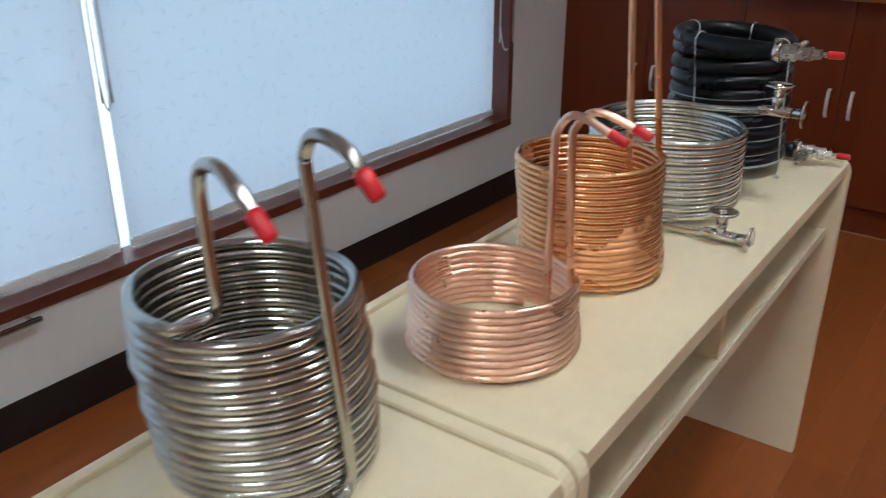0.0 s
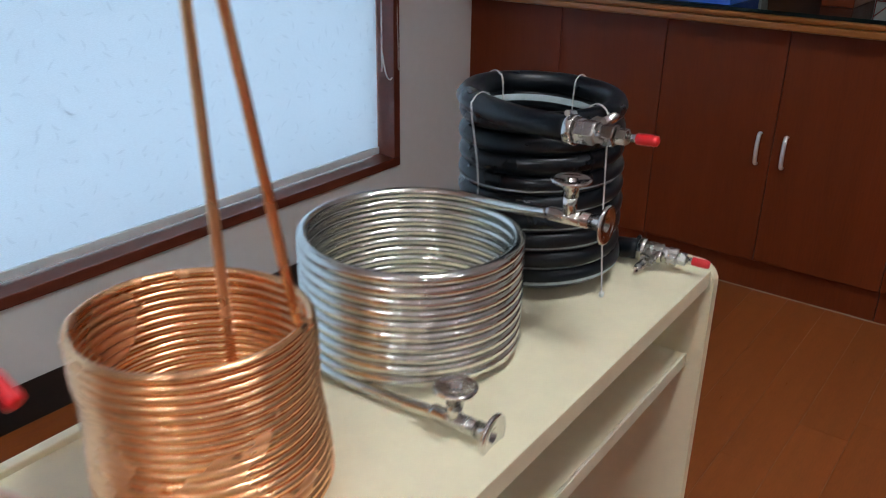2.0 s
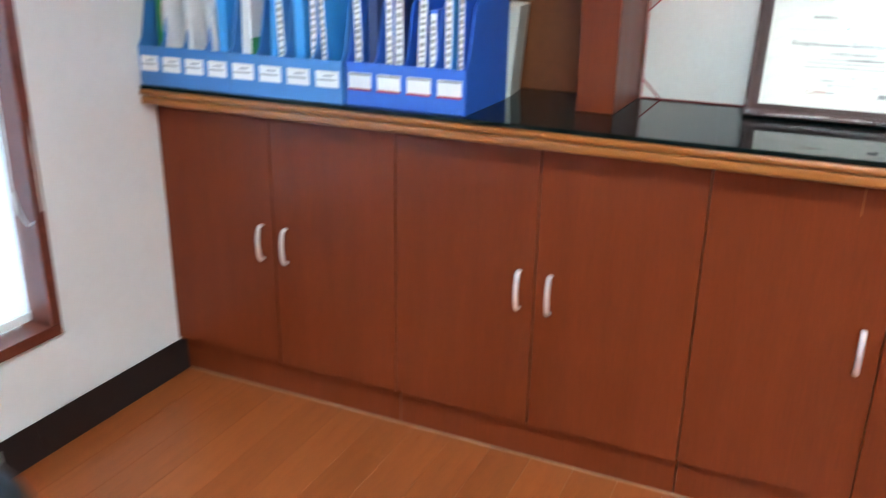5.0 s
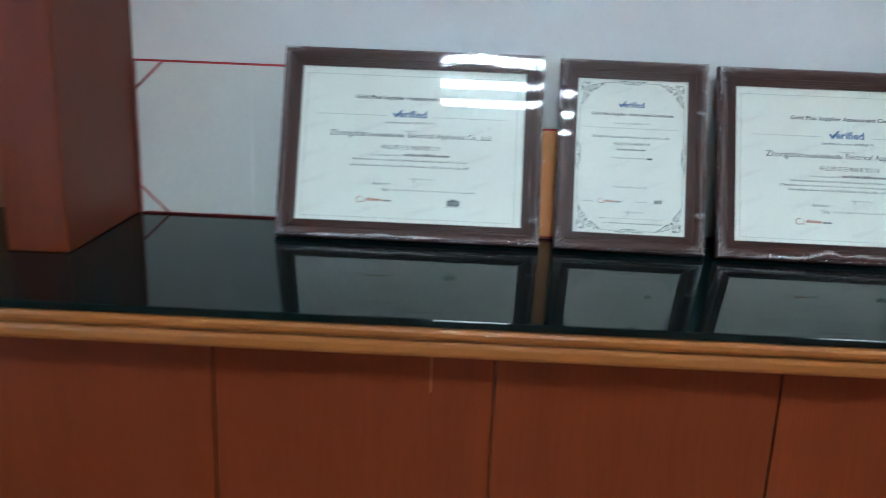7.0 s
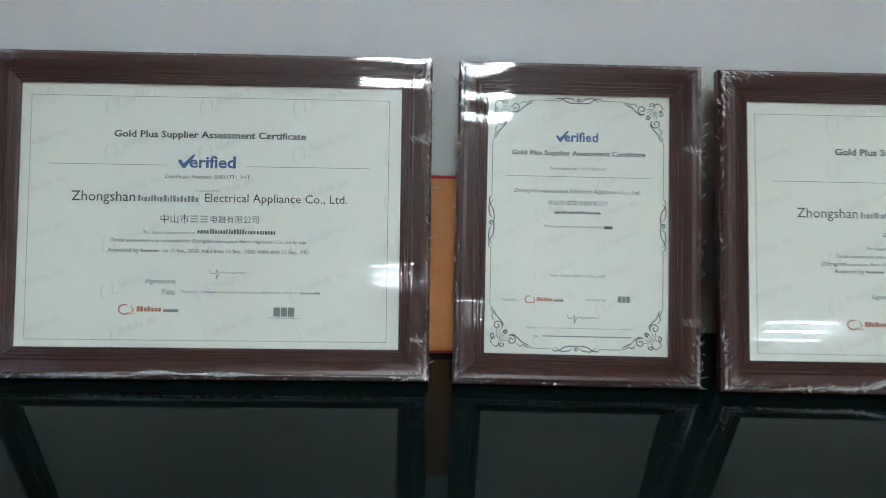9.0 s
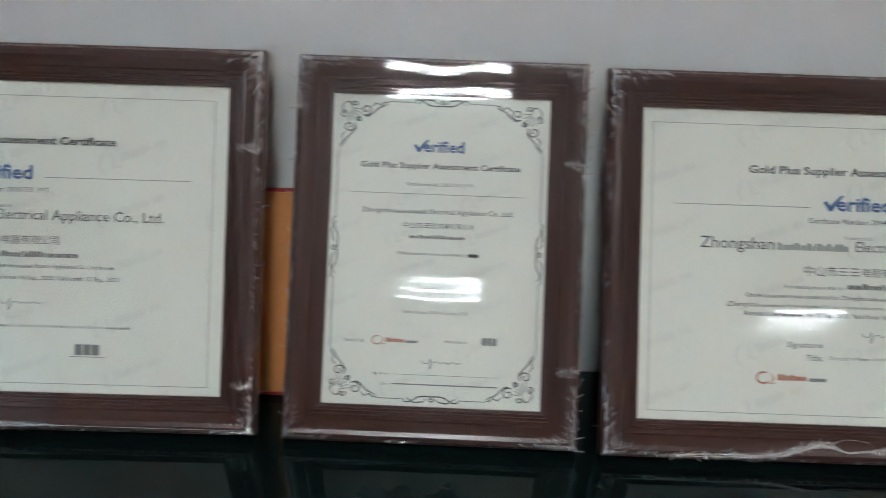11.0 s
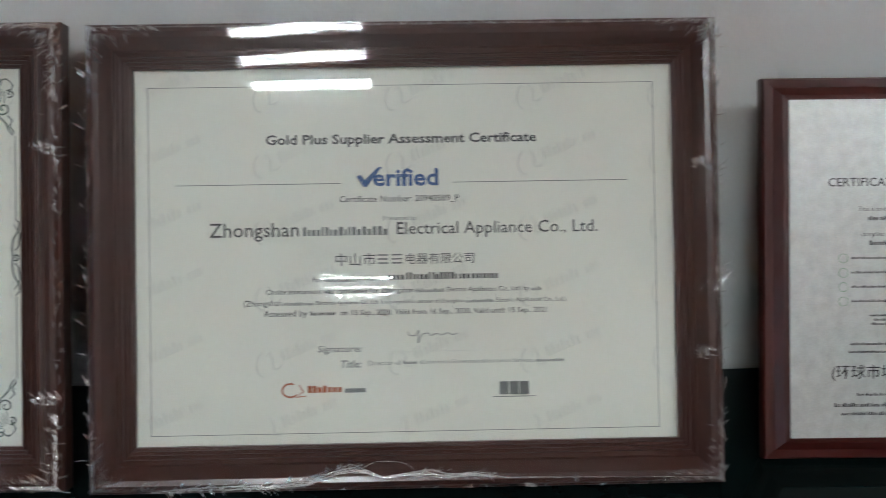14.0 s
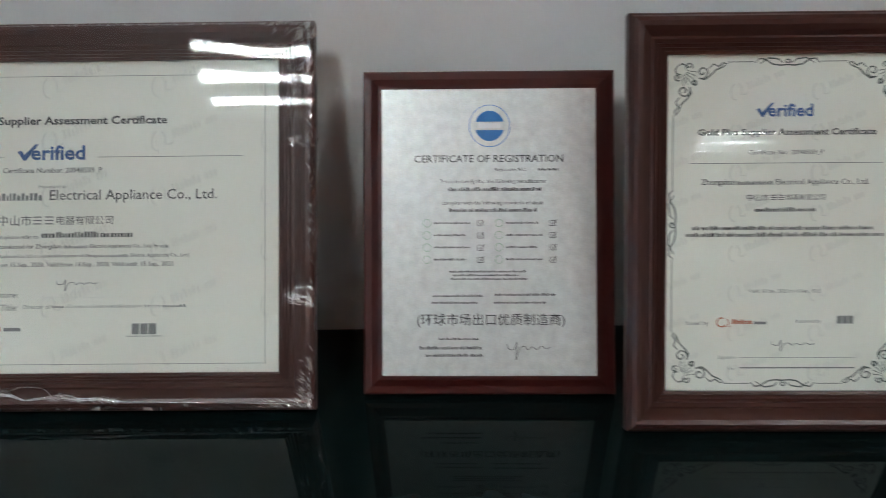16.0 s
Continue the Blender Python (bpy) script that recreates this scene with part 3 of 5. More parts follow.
for bx, by, zb, dx, dy in ((0.077, -0.017, 0.010, -0.089, 0.032), (0.094, 0.046, 0.188, -0.045, -0.151)):
    z0 = 0.177 if zb < 0.1 else 0.198
    base = Vector((bx - dx * (z0 - zb), by - dy * (z0 - zb), zb))
    line = [base + Vector((dx * h, dy * h, h)) for h in (0.02, 0.10, 0.25, 0.45, 0.70)]
    foot = [base + Vector((0.004, 0.012, -0.002)), base + Vector((0.001, 0.003, 0.004))] if zb > 0.1 else [base + Vector((-0.022, 0.01, 0)), base + Vector((-0.005, 0.002, 0.002))]
    hook = [line[-1] + Vector(v) for v in ((0.004, 0, 0.02), (0.02, 0, 0.034), (0.04, 0, 0.032), (0.065, 0, 0.018))]
    part("riser_tube", sweep(smooth_path(foot + line + hook, 5), r, 10), M_COPPER, coil)
    red_cap(coil, hook[-1] + (hook[-1] - hook[-2]).normalized() * 0.012, hook[-1] - hook[-2], r, 0.026)


def flange(parent, at, way, r=0.0255):
    """A tri-clamp ferrule: a dished disc with a bored hub."""
    m = along(at, Vector(at) + Vector(way))
    return part("flange", lathe([(0.0065, -0.022), (0.0105, -0.022), (0.0105, -0.010), (0.014, -0.005), (r - 0.001, -0.0035), (r, -0.002), (r, 0.0005), (r - 0.003, 0.002), (r - 0.005, 0.0005), (0.011, 0.0), (0.0075, -0.001), (0.0065, -0.006)], 28, m=m), M_CHROME, parent, "polished round clamp flange")


def tee(parent, at, way, up_len=0.045, run=0.05):
    """A small welded tee with flanges on its end and its branch."""
    at, d, up = Vector(at), Vector(way).normalized(), Vector((0.0, 0.0, 1.0))
    b = sweep([at - d * 0.030, at - d * 0.026, at + d * (run - 0.016)], [0.0090, 0.0098, 0.0098], 14)
    sweep([at, at + up * (up_len - 0.018)], 0.0092, 14, bm=b)
    part("tee", b, M_CHROME, parent, "polished steel tee")
    for k in (0.018, run - 0.02):
        part("weld", lathe([(0.0096, -0.002), (0.0107, 0), (0.0096, 0.002)], 14, m=along(at + d * k, at + d)), M_STEEL, parent)
    flange(parent, at + d * run, d)
    flange(parent, at + up * up_len, up)


# wide stainless coil with clamp fittings on both ends
o = (1.407, -2.127, TT)
coil = tagged(empty("steel_coil", *o), "wide stainless steel coil with a flanged tee on each end", "metal coil")
r, R = 0.0077, 0.1388
pts = [Vector((0.147, -0.1325, 0.0125)), Vector((0.09, -0.1365, 0.010)), Vector((0.04, -R, 0.009))]
pts = smooth_path(pts, 4) + helix(0, 0, R, r + 0.001, 0.163, -90, -90 - 360 * 10.5, 0.0006, 12)
tail = [Vector((0.03, R - 0.002, 0.164)), Vector((0.08, R - 0.010, 0.170)), Vector((0.134, 0.1225, 0.178))]
pts += smooth_path(tail, 5)
part("coiled_tube", sweep(pts, r, 16), M_STEEL, coil)
tee(coil, (0.160, 0.1205, 0.180), (1, 0.06, 0.01), 0.050, 0.052)
tee(coil, (0.169, -0.1315, 0.0135), (1, 0.05, -0.01), 0.044, 0.051)


# black hose bundle
def hex_nut(bm, a, b, r):
    return lathe([(r * 0.92, 0), (r, (Vector(b) - Vector(a)).length * 0.08), (r, (Vector(b) - Vector(a)).length * 0.92), (r * 0.92, (Vector(b) - Vector(a)).length)], 6, bm, along(a, b))


def hose_fitting(parent, at, way, side, scale=1.0):
    """Clamp, hex body, nut, small tube with a red cap, and a barbed side outlet."""
    at, d = Vector(at), Vector(way).normalized()
    p = lambda k: at + d * k * scale
    part("hose_clamp", lathe([(0.0185, 0), (0.0195, 0.001), (0.0195, 0.011), (0.0185, 0.012)], 20, m=along(p(-0.006), p(0.01))), M_CHROME, parent, "steel hose clamp band")
    part("clamp_screw", hex_nut(None, p(-0.003) + Vector((0, 0.008, 0.019)), p(-0.003) + Vector((0, -0.012, 0.024)), 0.0048), M_CHROME, parent)
    b = bmesh.new()
    hex_nut(b, p(0.006), p(0.036), 0.0165)
    lathe([(0.0125, 0), (0.0125, 0.022)], 16, b, along(p(0.030), p(0.06)))
    s = Vector(side).normalized()
    hex_nut(b, p(0.022), p(0.022) + s * 0.026, 0.0125)
    part("body", b, M_FITTING, parent, "nickel-plated hex fitting")
    part("nut", hex_nut(None, p(0.044), p(0.062), 0.0145), M_FITTING, parent)
    part("small_nut", hex_nut(None, p(0.063), p(0.077), 0.0105), M_FITTING, parent)
    prof = [(0.0035, 0.0), (0.0065, 0.0), (0.0065, 0.010)]
    for k in range(3):
        prof += [(0.0072, 0.012 + k * 0.006), (0.0062, 0.017 + k * 0.006)]
    prof += [(0.0058, 0.032), (0.0040, 0.032), (0.0036, 0.006)]
    part("barb", lathe(prof, 14, m=along(p(0.022) + s * 0.022, p(0.022) + s * 0.06)), M_CHROME, parent, "polished barbed outlet")
    part("inner_tube", sweep([p(0.075), p(0.098)], 0.0052, 12), M_CHROME, parent)
    red_cap(parent, p(0.117), d, 0.0058, 0.028)


o = (1.410, -1.818, TT)
hose = tagged(empty("hose_coil", *o), "black ribbed rubber hose wound in a bundle tied with white cord", "hose coil")
r, R = 0.0172, 0.1085
start = [Vector((0.131, 0.1165, 0.026)), Vector((0.078, R + 0.005, 0.020)), Vector((0.034, R + 0.003, 0.0185))]
body = helix(0, 0, R, r + 0.0015, 0.281, 90, 90 + 360 * 9 + 108, 0.0026, 21, 9, bulge=lambda u: 0.004 * (1 - u) ** 2, height=lambda u: u + 0.016 * math.sin(math.pi * max(0.0, (u - 0.8) / 0.2)))
body = sheared(body, 0.008, 0.0, 0.24)
end = [Vector((-0.086, -0.074, 0.281)), Vector((-0.050, -0.106, 0.281)), Vector((0.005, -0.134, 0.282)), Vector((0.06, -0.152, 0.283)), Vector((0.133, -0.157, 0.283))]
m0 = len(smooth_path(start, 4))
pts = smooth_path(start, 4) + body + smooth_path(end, 6)
thick = [0.0172] * len(pts)
for i in range(m0 + 4, m0 + len(body) - 20):
    thick[i] = 0.0166
part("hose", sweep(pts, thick, 14), M_HOSE, hose)
# the printed pale line that runs along the hose
strip = bmesh.new()
prev = None
for i, c in enumerate(body):
    u = i / (len(body) - 1)
    out = Vector((c.x - 0.008 * max(0.0, 1 - c.z / 0.24), c.y, 0)).normalized()
    phi = radians(-28 - 172 * max(0.0, min(1.0, (u - 0.66) / 0.10)) + 10 * math.sin(u * 23))
    w = (0.17 if u < 0.16 else 0.09) if u < 0.72 else 0.30
    if u > 0.93:
        break
    row = []
    for k in (-1, 0, 1):
        a = phi + k * w
        row.append(strip.verts.new(c + (out * math.cos(a) + Vector((0, 0, 1)) * math.sin(a)) * (0.0166 + 0.0004)))
    if prev:
        for k in (0, 1):
            strip.faces.new((prev[k], prev[k + 1], row[k + 1], row[k])).smooth = True
    prev = row
part("printed_line", strip, M_STRIPE, hose, "pale grey printed line")
hose_fitting(hose, (0.136, -0.157, 0.283), (1, -0.03, 0.06), (0.25, 1, 0.25))
hose_fitting(hose, (0.135, 0.1165, 0.0265), (1, 0.12, -0.02), (-0.15, -1, -0.28), 0.93)
top_z = lambda a: max(p.z for p in body[-84:] if abs((math.atan2(p.y, p.x) - a + math.pi) % (2 * math.pi) - math.pi) < 0.12)
for az, zlo, zin in ((165, 0.03, 0.14), (88, 0.05, 0.16), (-103, 0.10, 0.22), (-14, 0.005, 0.20)):
    a = radians(az)
    u = Vector((math.cos(a), math.sin(a), 0))
    over = 0.016 if az == -103 else 0.0
    zc, ro, cr = top_z(a) if not over else 0.282, R + over, r + 0.0018
    loop = [u * (R + cr + 0.0045 + (0.004 if zlo < 0.02 else 0)) + Vector((0, 0, zlo)), u * (R + cr + 0.002) + Vector((0, 0, (zlo + zc) / 2 - 0.01)), u * (ro + cr) + Vector((0, 0, zc - 0.004))]
    loop += [u * (ro + cr * math.cos(t)) + Vector((0, 0, zc + cr * math.sin(t))) for t in (0.5, 1.0, 1.57, 2.1, 2.7)]
    loop += [u * (R - r - 0.003) + Vector((0, 0, zc - 0.03)), u * (R - r - 0.0035) + Vector((0, 0, zin))]
    loop = sheared(loop, 0.008, 0.0, 0.24)
    cord = part("cord", sweep(smooth_path(loop, 4), 0.0011, 6), M_CORD, hose, "thin white tie cord")
    for q in (loop[0], loop[-1]):
        part("knot", lathe([(0.001, -0.005), (0.0042, -0.003), (0.0035, 0), (0.0044, 0.003), (0.001, 0.006)], 8, m=Matrix.Translation(q) @ pose(0, 0, 0, 20, 15, 0)), M_CORD, cord)


# ---- framed certificates ----
def text_bm(s, bold=0.0):
    cu = bpy.data.curves.new("text", "FONT")
    cu.body, cu.size, cu.resolution_u, cu.offset = s, 1.0, 2, bold
    ob = bpy.data.objects.new("text", cu)
    scene.collection.objects.link(ob)
    me = bpy.data.meshes.new_from_object(ob.evaluated_get(bpy.context.evaluated_depsgraph_get()))
    bpy.data.objects.remove(ob)
    bpy.data.curves.remove(cu)
    b = bmesh.new()
    b.from_mesh(me)
    bpy.data.meshes.remove(me)
    return b


class Sheet:
    """A printed sheet: places marks by its own grid of units, y down, on the plane y = depth of its parent."""

    def __init__(self, parent, w, h, uw, uh, z0, depth):
        self.parent, self.k, self.kz, self.x0, self.z1, self.d = parent, w / uw, h / uh, -w / 2, z0 + h, depth

    def at(self, x, y, lift=0.0):
        return Vector((self.x0 + x * self.k, self.d - lift, self.z1 - y * self.kz))

    def text(self, s, x0, x1, yc, material, name="printed_text", bold=0.0, lift=0.0003, tall=None):
        b = text_bm(s, bold)
        xs, ys = [v.co.x for v in b.verts], [v.co.y for v in b.verts]
        f = (x1 - x0) * self.k / (max(xs) - min(xs))
        g = f if tall is None else tall * self.kz / (max(ys) - min(ys))
        c = self.at(x0, yc, lift)
        mid = (max(ys) + min(ys)) / 2
        for v in b.verts:
            v.co = Vector((c.x + (v.co.x - min(xs)) * f, c.y, c.z + (v.co.y - mid) * g))
        return part(name, b, material, self.parent)

    def bars(self, rows, material, name="writing", lift=0.0003):
        """rows: x0, x1, yc, height."""
        b = bmesh.new()
        for x0, x1, yc, h in rows:
            b.faces.new([b.verts.new(self.at(x, y, lift)) for x, y in ((x0, yc + h / 2), (x1, yc + h / 2), (x1, yc - h / 2), (x0, yc - h / 2))])
        ob = part(name, b, material, self.parent)
        return tagged(ob, kind="stuff") if len(rows) > 1 else ob

    def words(self, x0, x1, yc, h, seed, material, name="writing", gap=0.22):
        """A line of unreadable writing as short upright bars, word by word."""
        rng, x, rows = random.Random(seed), x0, []
        while x < x1 - 0.4 * h:
            for k in range(rng.randint(3, 9)):
                w = h * rng.uniform(0.22, 0.42)
                if x + w > x1:
                    break
                t = h * (0.60 if rng.random() < 0.7 else 0.85)
                rows.append((x, x + w, yc + (h * 0.6 - t) / 2, t))
                x += w + h * 0.14
            x += h * gap
        return tagged(self.bars(rows, material, name), kind="stuff")

    def mixed(self, bits, x0, x1, yc, h, material, bold=0.0):
        """Readable words with bars between them; bits: text, or a number of bar letters, each with its share of the line."""
        whole = sum(s for _, s in bits)
        x = x0
        for i, (what, share) in enumerate(bits):
            w = (x1 - x0) * share / whole
            if isinstance(what, str):
                self.text(what, x, x + w - h * 0.3, yc, material, bold=bold)
            else:
                self.words(x, x + w - h * 0.4, yc + h * 0.10, h * 0.75, what, M_INKGREY, "name_bar", 0.0)
            x += w

    def strokes(self, lines, width, material, name, lift=0.00035):
        """Flat pen strokes along lists of points."""
        b = bmesh.new()
        for pts in lines:
            q = [Vector((x, y, 0)) for x, y in pts]
            prev = None
            for i, p in enumerate(q):
                d = (q[min(i + 1, len(q) - 1)] - q[max(i - 1, 0)]).normalized()
                w = width * (1.0 if 0 < i < len(q) - 1 else 0.5)
                s = Vector((-d.y, d.x, 0)) * w / 2
                row = [b.verts.new(self.at(p.x + s.x, p.y + s.y, lift)), b.verts.new(self.at(p.x - s.x, p.y - s.y, lift))]
                if prev:
                    b.faces.new((prev[0], prev[1], row[1], row[0]))
                prev = row
        bmesh.ops.recalc_face_normals(b, faces=b.faces)
        ob = part(name, b, material, self.parent)
        return tagged(ob, kind="stuff") if len(lines) > 1 else ob


def tick_word(sh, x0, x1, yc, h):
    """The blue tick followed by the rest of the word."""
    w = x1 - x0
    a = x0 + w * 0.20
    b = bmesh.new()
    pts = [(x0, yc - h * 0.10), (x0 + w * 0.055, yc - h * 0.22), (x0 + w * 0.10, yc + h * 0.10), (x0 + w * 0.26, yc - h * 0.62), (x0 + w * 0.31, yc - h * 0.62), (x0 + w * 0.13, yc + h * 0.48), (x0 + w * 0.085, yc + h * 0.48)]
    b.faces.new([b.verts.new(sh.at(x, y, 0.0003)) for x, y in pts])
    part("tick", b, M_INKBLUE, sh.parent, "blue printed tick")
    sh.text("erified", a, x1, yc - h * 0.03, M_INKBLUE, "heading", 0.026, tall=h)


def scribble(sh, x, y, w, h):
    pts = [(x, y - h * 0.3), (x + w * 0.03, y + h * 0.1), (x + w * 0.16, y + h * 0.12), (x + w * 0.22, y - h * 0.4), (x + w * 0.20, y + h * 0.9), (x + w * 0.28, y + h * 0.1), (x + w * 0.40, y - h * 0.1), (x + w * 0.47, y + h * 0.16), (x + w * 0.58, y - h * 0.05), (x + w * 0.68, y + h * 0.14), (x + w * 0.8, y - h * 0.1), (x + w * 0.9, y + h * 0.1), (x + w, y - h * 0.05)]
    sp = [(p.x, p.y) for p in smooth_path([(a, b, 0) for a, b in pts], 4)]
    sh.strokes([sp], 1.4, M_INKGREY, "pen_stroke")


def orange_mark(sh, x0, x1, yc, h):
    w = x1 - x0
    sw = [(x0 + w * (0.10 + 0.09 * math.cos(a)), yc + h * 0.5 * math.sin(a)) for a in [0.6 + k * 0.42 for k in range(12)]]
    sh.strokes([sw, [(x0 + w * 0.2, yc - h * 0.4), (x0 + w * 0.24, yc + h * 0.1), (x0 + w * 0.17, yc + h * 0.5), (x0 + w * 0.27, yc + h * 0.42)]], h * 0.14, M_INKORANGE, "orange_mark")
    sh.bars([(x0 + w * (0.29 + 0.055 * k), x0 + w * (0.335 + 0.055 * k), yc - h * 0.06 * (k in (0, 1, 3)), h * (0.52 if k in (0, 1, 3) else 0.38)) for k in range(7)], M_INKORANGE, "orange_mark")
    sh.bars([(x0 + w * 0.70, x0 + w * 0.93, yc + h * 0.08, h * 0.3)], M_INKGREY)


def serif_text(sh, text, x0, x1, yc, material, tall, slant=0.0):
    """A heading in a bold book face: the plain letters made heavier, with small feet and heads on their stems."""
    b = text_bm(text, 0.014 if slant else 0.024)
    lo, hi = min(v.co.x for v in b.verts), max(v.co.x for v in b.verts)
    ys = [v.co.y for v in b.verts]
    mid = (max(ys) + min(ys)) / 2
    stems = {}
    for v in b.verts:
        if abs(v.co.y) < 0.03 or (0.46 < v.co.y < 0.80):
            stems.setdefault((round(v.co.x / 0.045), v.co.y > 0.25, round(v.co.y, 2)), []).append(v.co.copy())
    for (kx, high, ky), pts in stems.items():
        if len(pts) < 2:
            continue
        x, y = sum(p.x for p in pts) / len(pts), pts[0].y
        t = -0.035 if high else 0.035
        b.faces.new([b.verts.new((x + px, y + py, 0.0)) for px, py in ((-0.085, 0), (0.085, 0), (0.085, t), (-0.085, t))])
    f, g = (x1 - x0) * sh.k / (hi - lo), tall * sh.kz / (max(ys) - min(ys))
    c = sh.at(x0, yc, 0.0003)
    for v in b.verts:
        v.co = Vector((c.x + (v.co.x - lo + slant * (v.co.y - mid)) * f, c.y, c.z + (v.co.y - mid) * g))
    return part("heading", b, material, sh.parent)


def watermarks(sh, uw, uh, dx, dy, x0, y0, size):
    """Slanting pale marks in a grid, cut off at the sheet's edge."""
    lines, b = [], bmesh.new()
    ca, sa = math.cos(radians(-22)), math.sin(radians(-22))
    inside = lambda pts: all(2 < x < uw - 2 and 2 < y < uh - 2 for x, y in pts)
    for i in range(-1, int(uw / dx) + 2):
        for j in range(int(uh / dy) + 1):
            x, y = x0 + dx * i, y0 + dy * j
            turn = lambda u, v: (x + size * (u * ca - v * sa), y + size * (u * sa + v * ca))
            swirl = [turn(0.24 * math.cos(a) - 0.10 * math.sin(a), 0.36 * math.sin(a)) for a in [1.5 + k * 0.36 for k in range(10)]]
            tail = [turn(*p) for p in ((0.16, -0.20), (0.30, -0.30), (0.34, -0.05), (0.22, 0.22), (0.40, 0.30), (0.56, 0.22))]
            lines += [l for l in (swirl, tail) if inside(l)]
            for c in range(11):
                up = -0.12 - 0.10 * (c in (0, 1, 3, 5))
                q = [turn(u, v) for u, v in ((0.62 + c * 0.17, up), (0.74 + c * 0.17, up), (0.73 + c * 0.17, 0.14), (0.61 + c * 0.17, 0.14))]
                if inside(q) and c != 7:
                    b.faces.new([b.verts.new(sh.at(u, v, 0.00015)) for u, v in q][::-1])
    bmesh.ops.recalc_face_normals(b, faces=b.faces)
    tagged(part("watermark", b, M_WATERMARK2, sh.parent), kind="stuff")
    sh.strokes(lines, size * 0.075, M_WATERMARK, "watermark_swirl", 0.00015)


def spiral(cx, cy, r0, r1, a0, a1, n=16):
    return [(cx + (r0 + (r1 - r0) * k / n) * math.cos(a0 + (a1 - a0) * k / n), cy + (r0 + (r1 - r0) * k / n) * math.sin(a0 + (a1 - a0) * k / n)) for k in range(n + 1)]


def ornaments(sh, W, H):
    """Scrolled corners, middle scrolls and the thin border line."""
    corner = []
    for k in range(6):
        a = radians(8 + 15 * k)
        corner.append([(14 + 9 * math.cos(a), 14 + 9 * math.sin(a)), (14 + 26 * math.cos(a), 14 + 26 * math.sin(a))])
    for s in (0, 1):
        arm = [spiral(48, 18, 2, 11, 0, 8.5), spiral(26, 8, 1, 6, 0, 7), spiral(34, 36, 1, 5, 0, 7)]
        arm += [[(58, 12), (66, 5), (74, 9), (82, 3), (88, 5)], [(42, 28), (52, 30), (60, 24), (70, 14), (80, 10), (86, 6)], [(8, 8), (14, 4), (20, 6), (22, 14)]]
        corner += [[(y, x) for x, y in l] if s else l for l in arm]
    every = []
    for fx in (0, 1):
        for fy in (0, 1):
            every += [[(W - 10 - x if fx else 10 + x, H - 10 - y if fy else 10 + y) for x, y in l] for l in corner]
    mid = [[(-52, 2), (-46, -5), (-36, -4), (-24, 4), (-12, 6), (0, 5), (12, 6), (24, 4), (36, -4), (46, -5), (52, 2)], [(-44, 3), (-30, -6), (-14, -4), (-8, 2)], [(44, 3), (30, -6), (14, -4), (8, 2)], spiral(0, 0, 1, 5, 0, 7)]
    for l in mid:
        every += [[(W / 2 + x, 12 + y) for x, y in l], [(W / 2 + x, H - 12 - y) for x, y in l]]
        every += [[(11 + y, H / 2 + x * 1.1) for x, y in l], [(W - 11 - y, H / 2 + x * 1.1) for x, y in l]]
    sh.strokes(every, 2.3, M_INKGREEN, "scroll_ornament")
    sh.bars([(98, W / 2 - 54, 12, 1.2), (W / 2 + 54, W - 98, 12, 1.2), (98, W / 2 - 54, H - 12, 1.2), (W / 2 + 54, W - 98, H - 12, 1.2)], M_INKGREEN, "border_line")
    b = [(10.5, 11.7, (98 + H / 2 - 58) / 2, H / 2 - 156), (10.5, 11.7, (H / 2 + 58 + H - 98) / 2, H / 2 - 156)]
    sh.bars(b + [(W - x1, W - x0, y, h) for x0, x1, y, h in b], M_INKGREEN, "border_line")


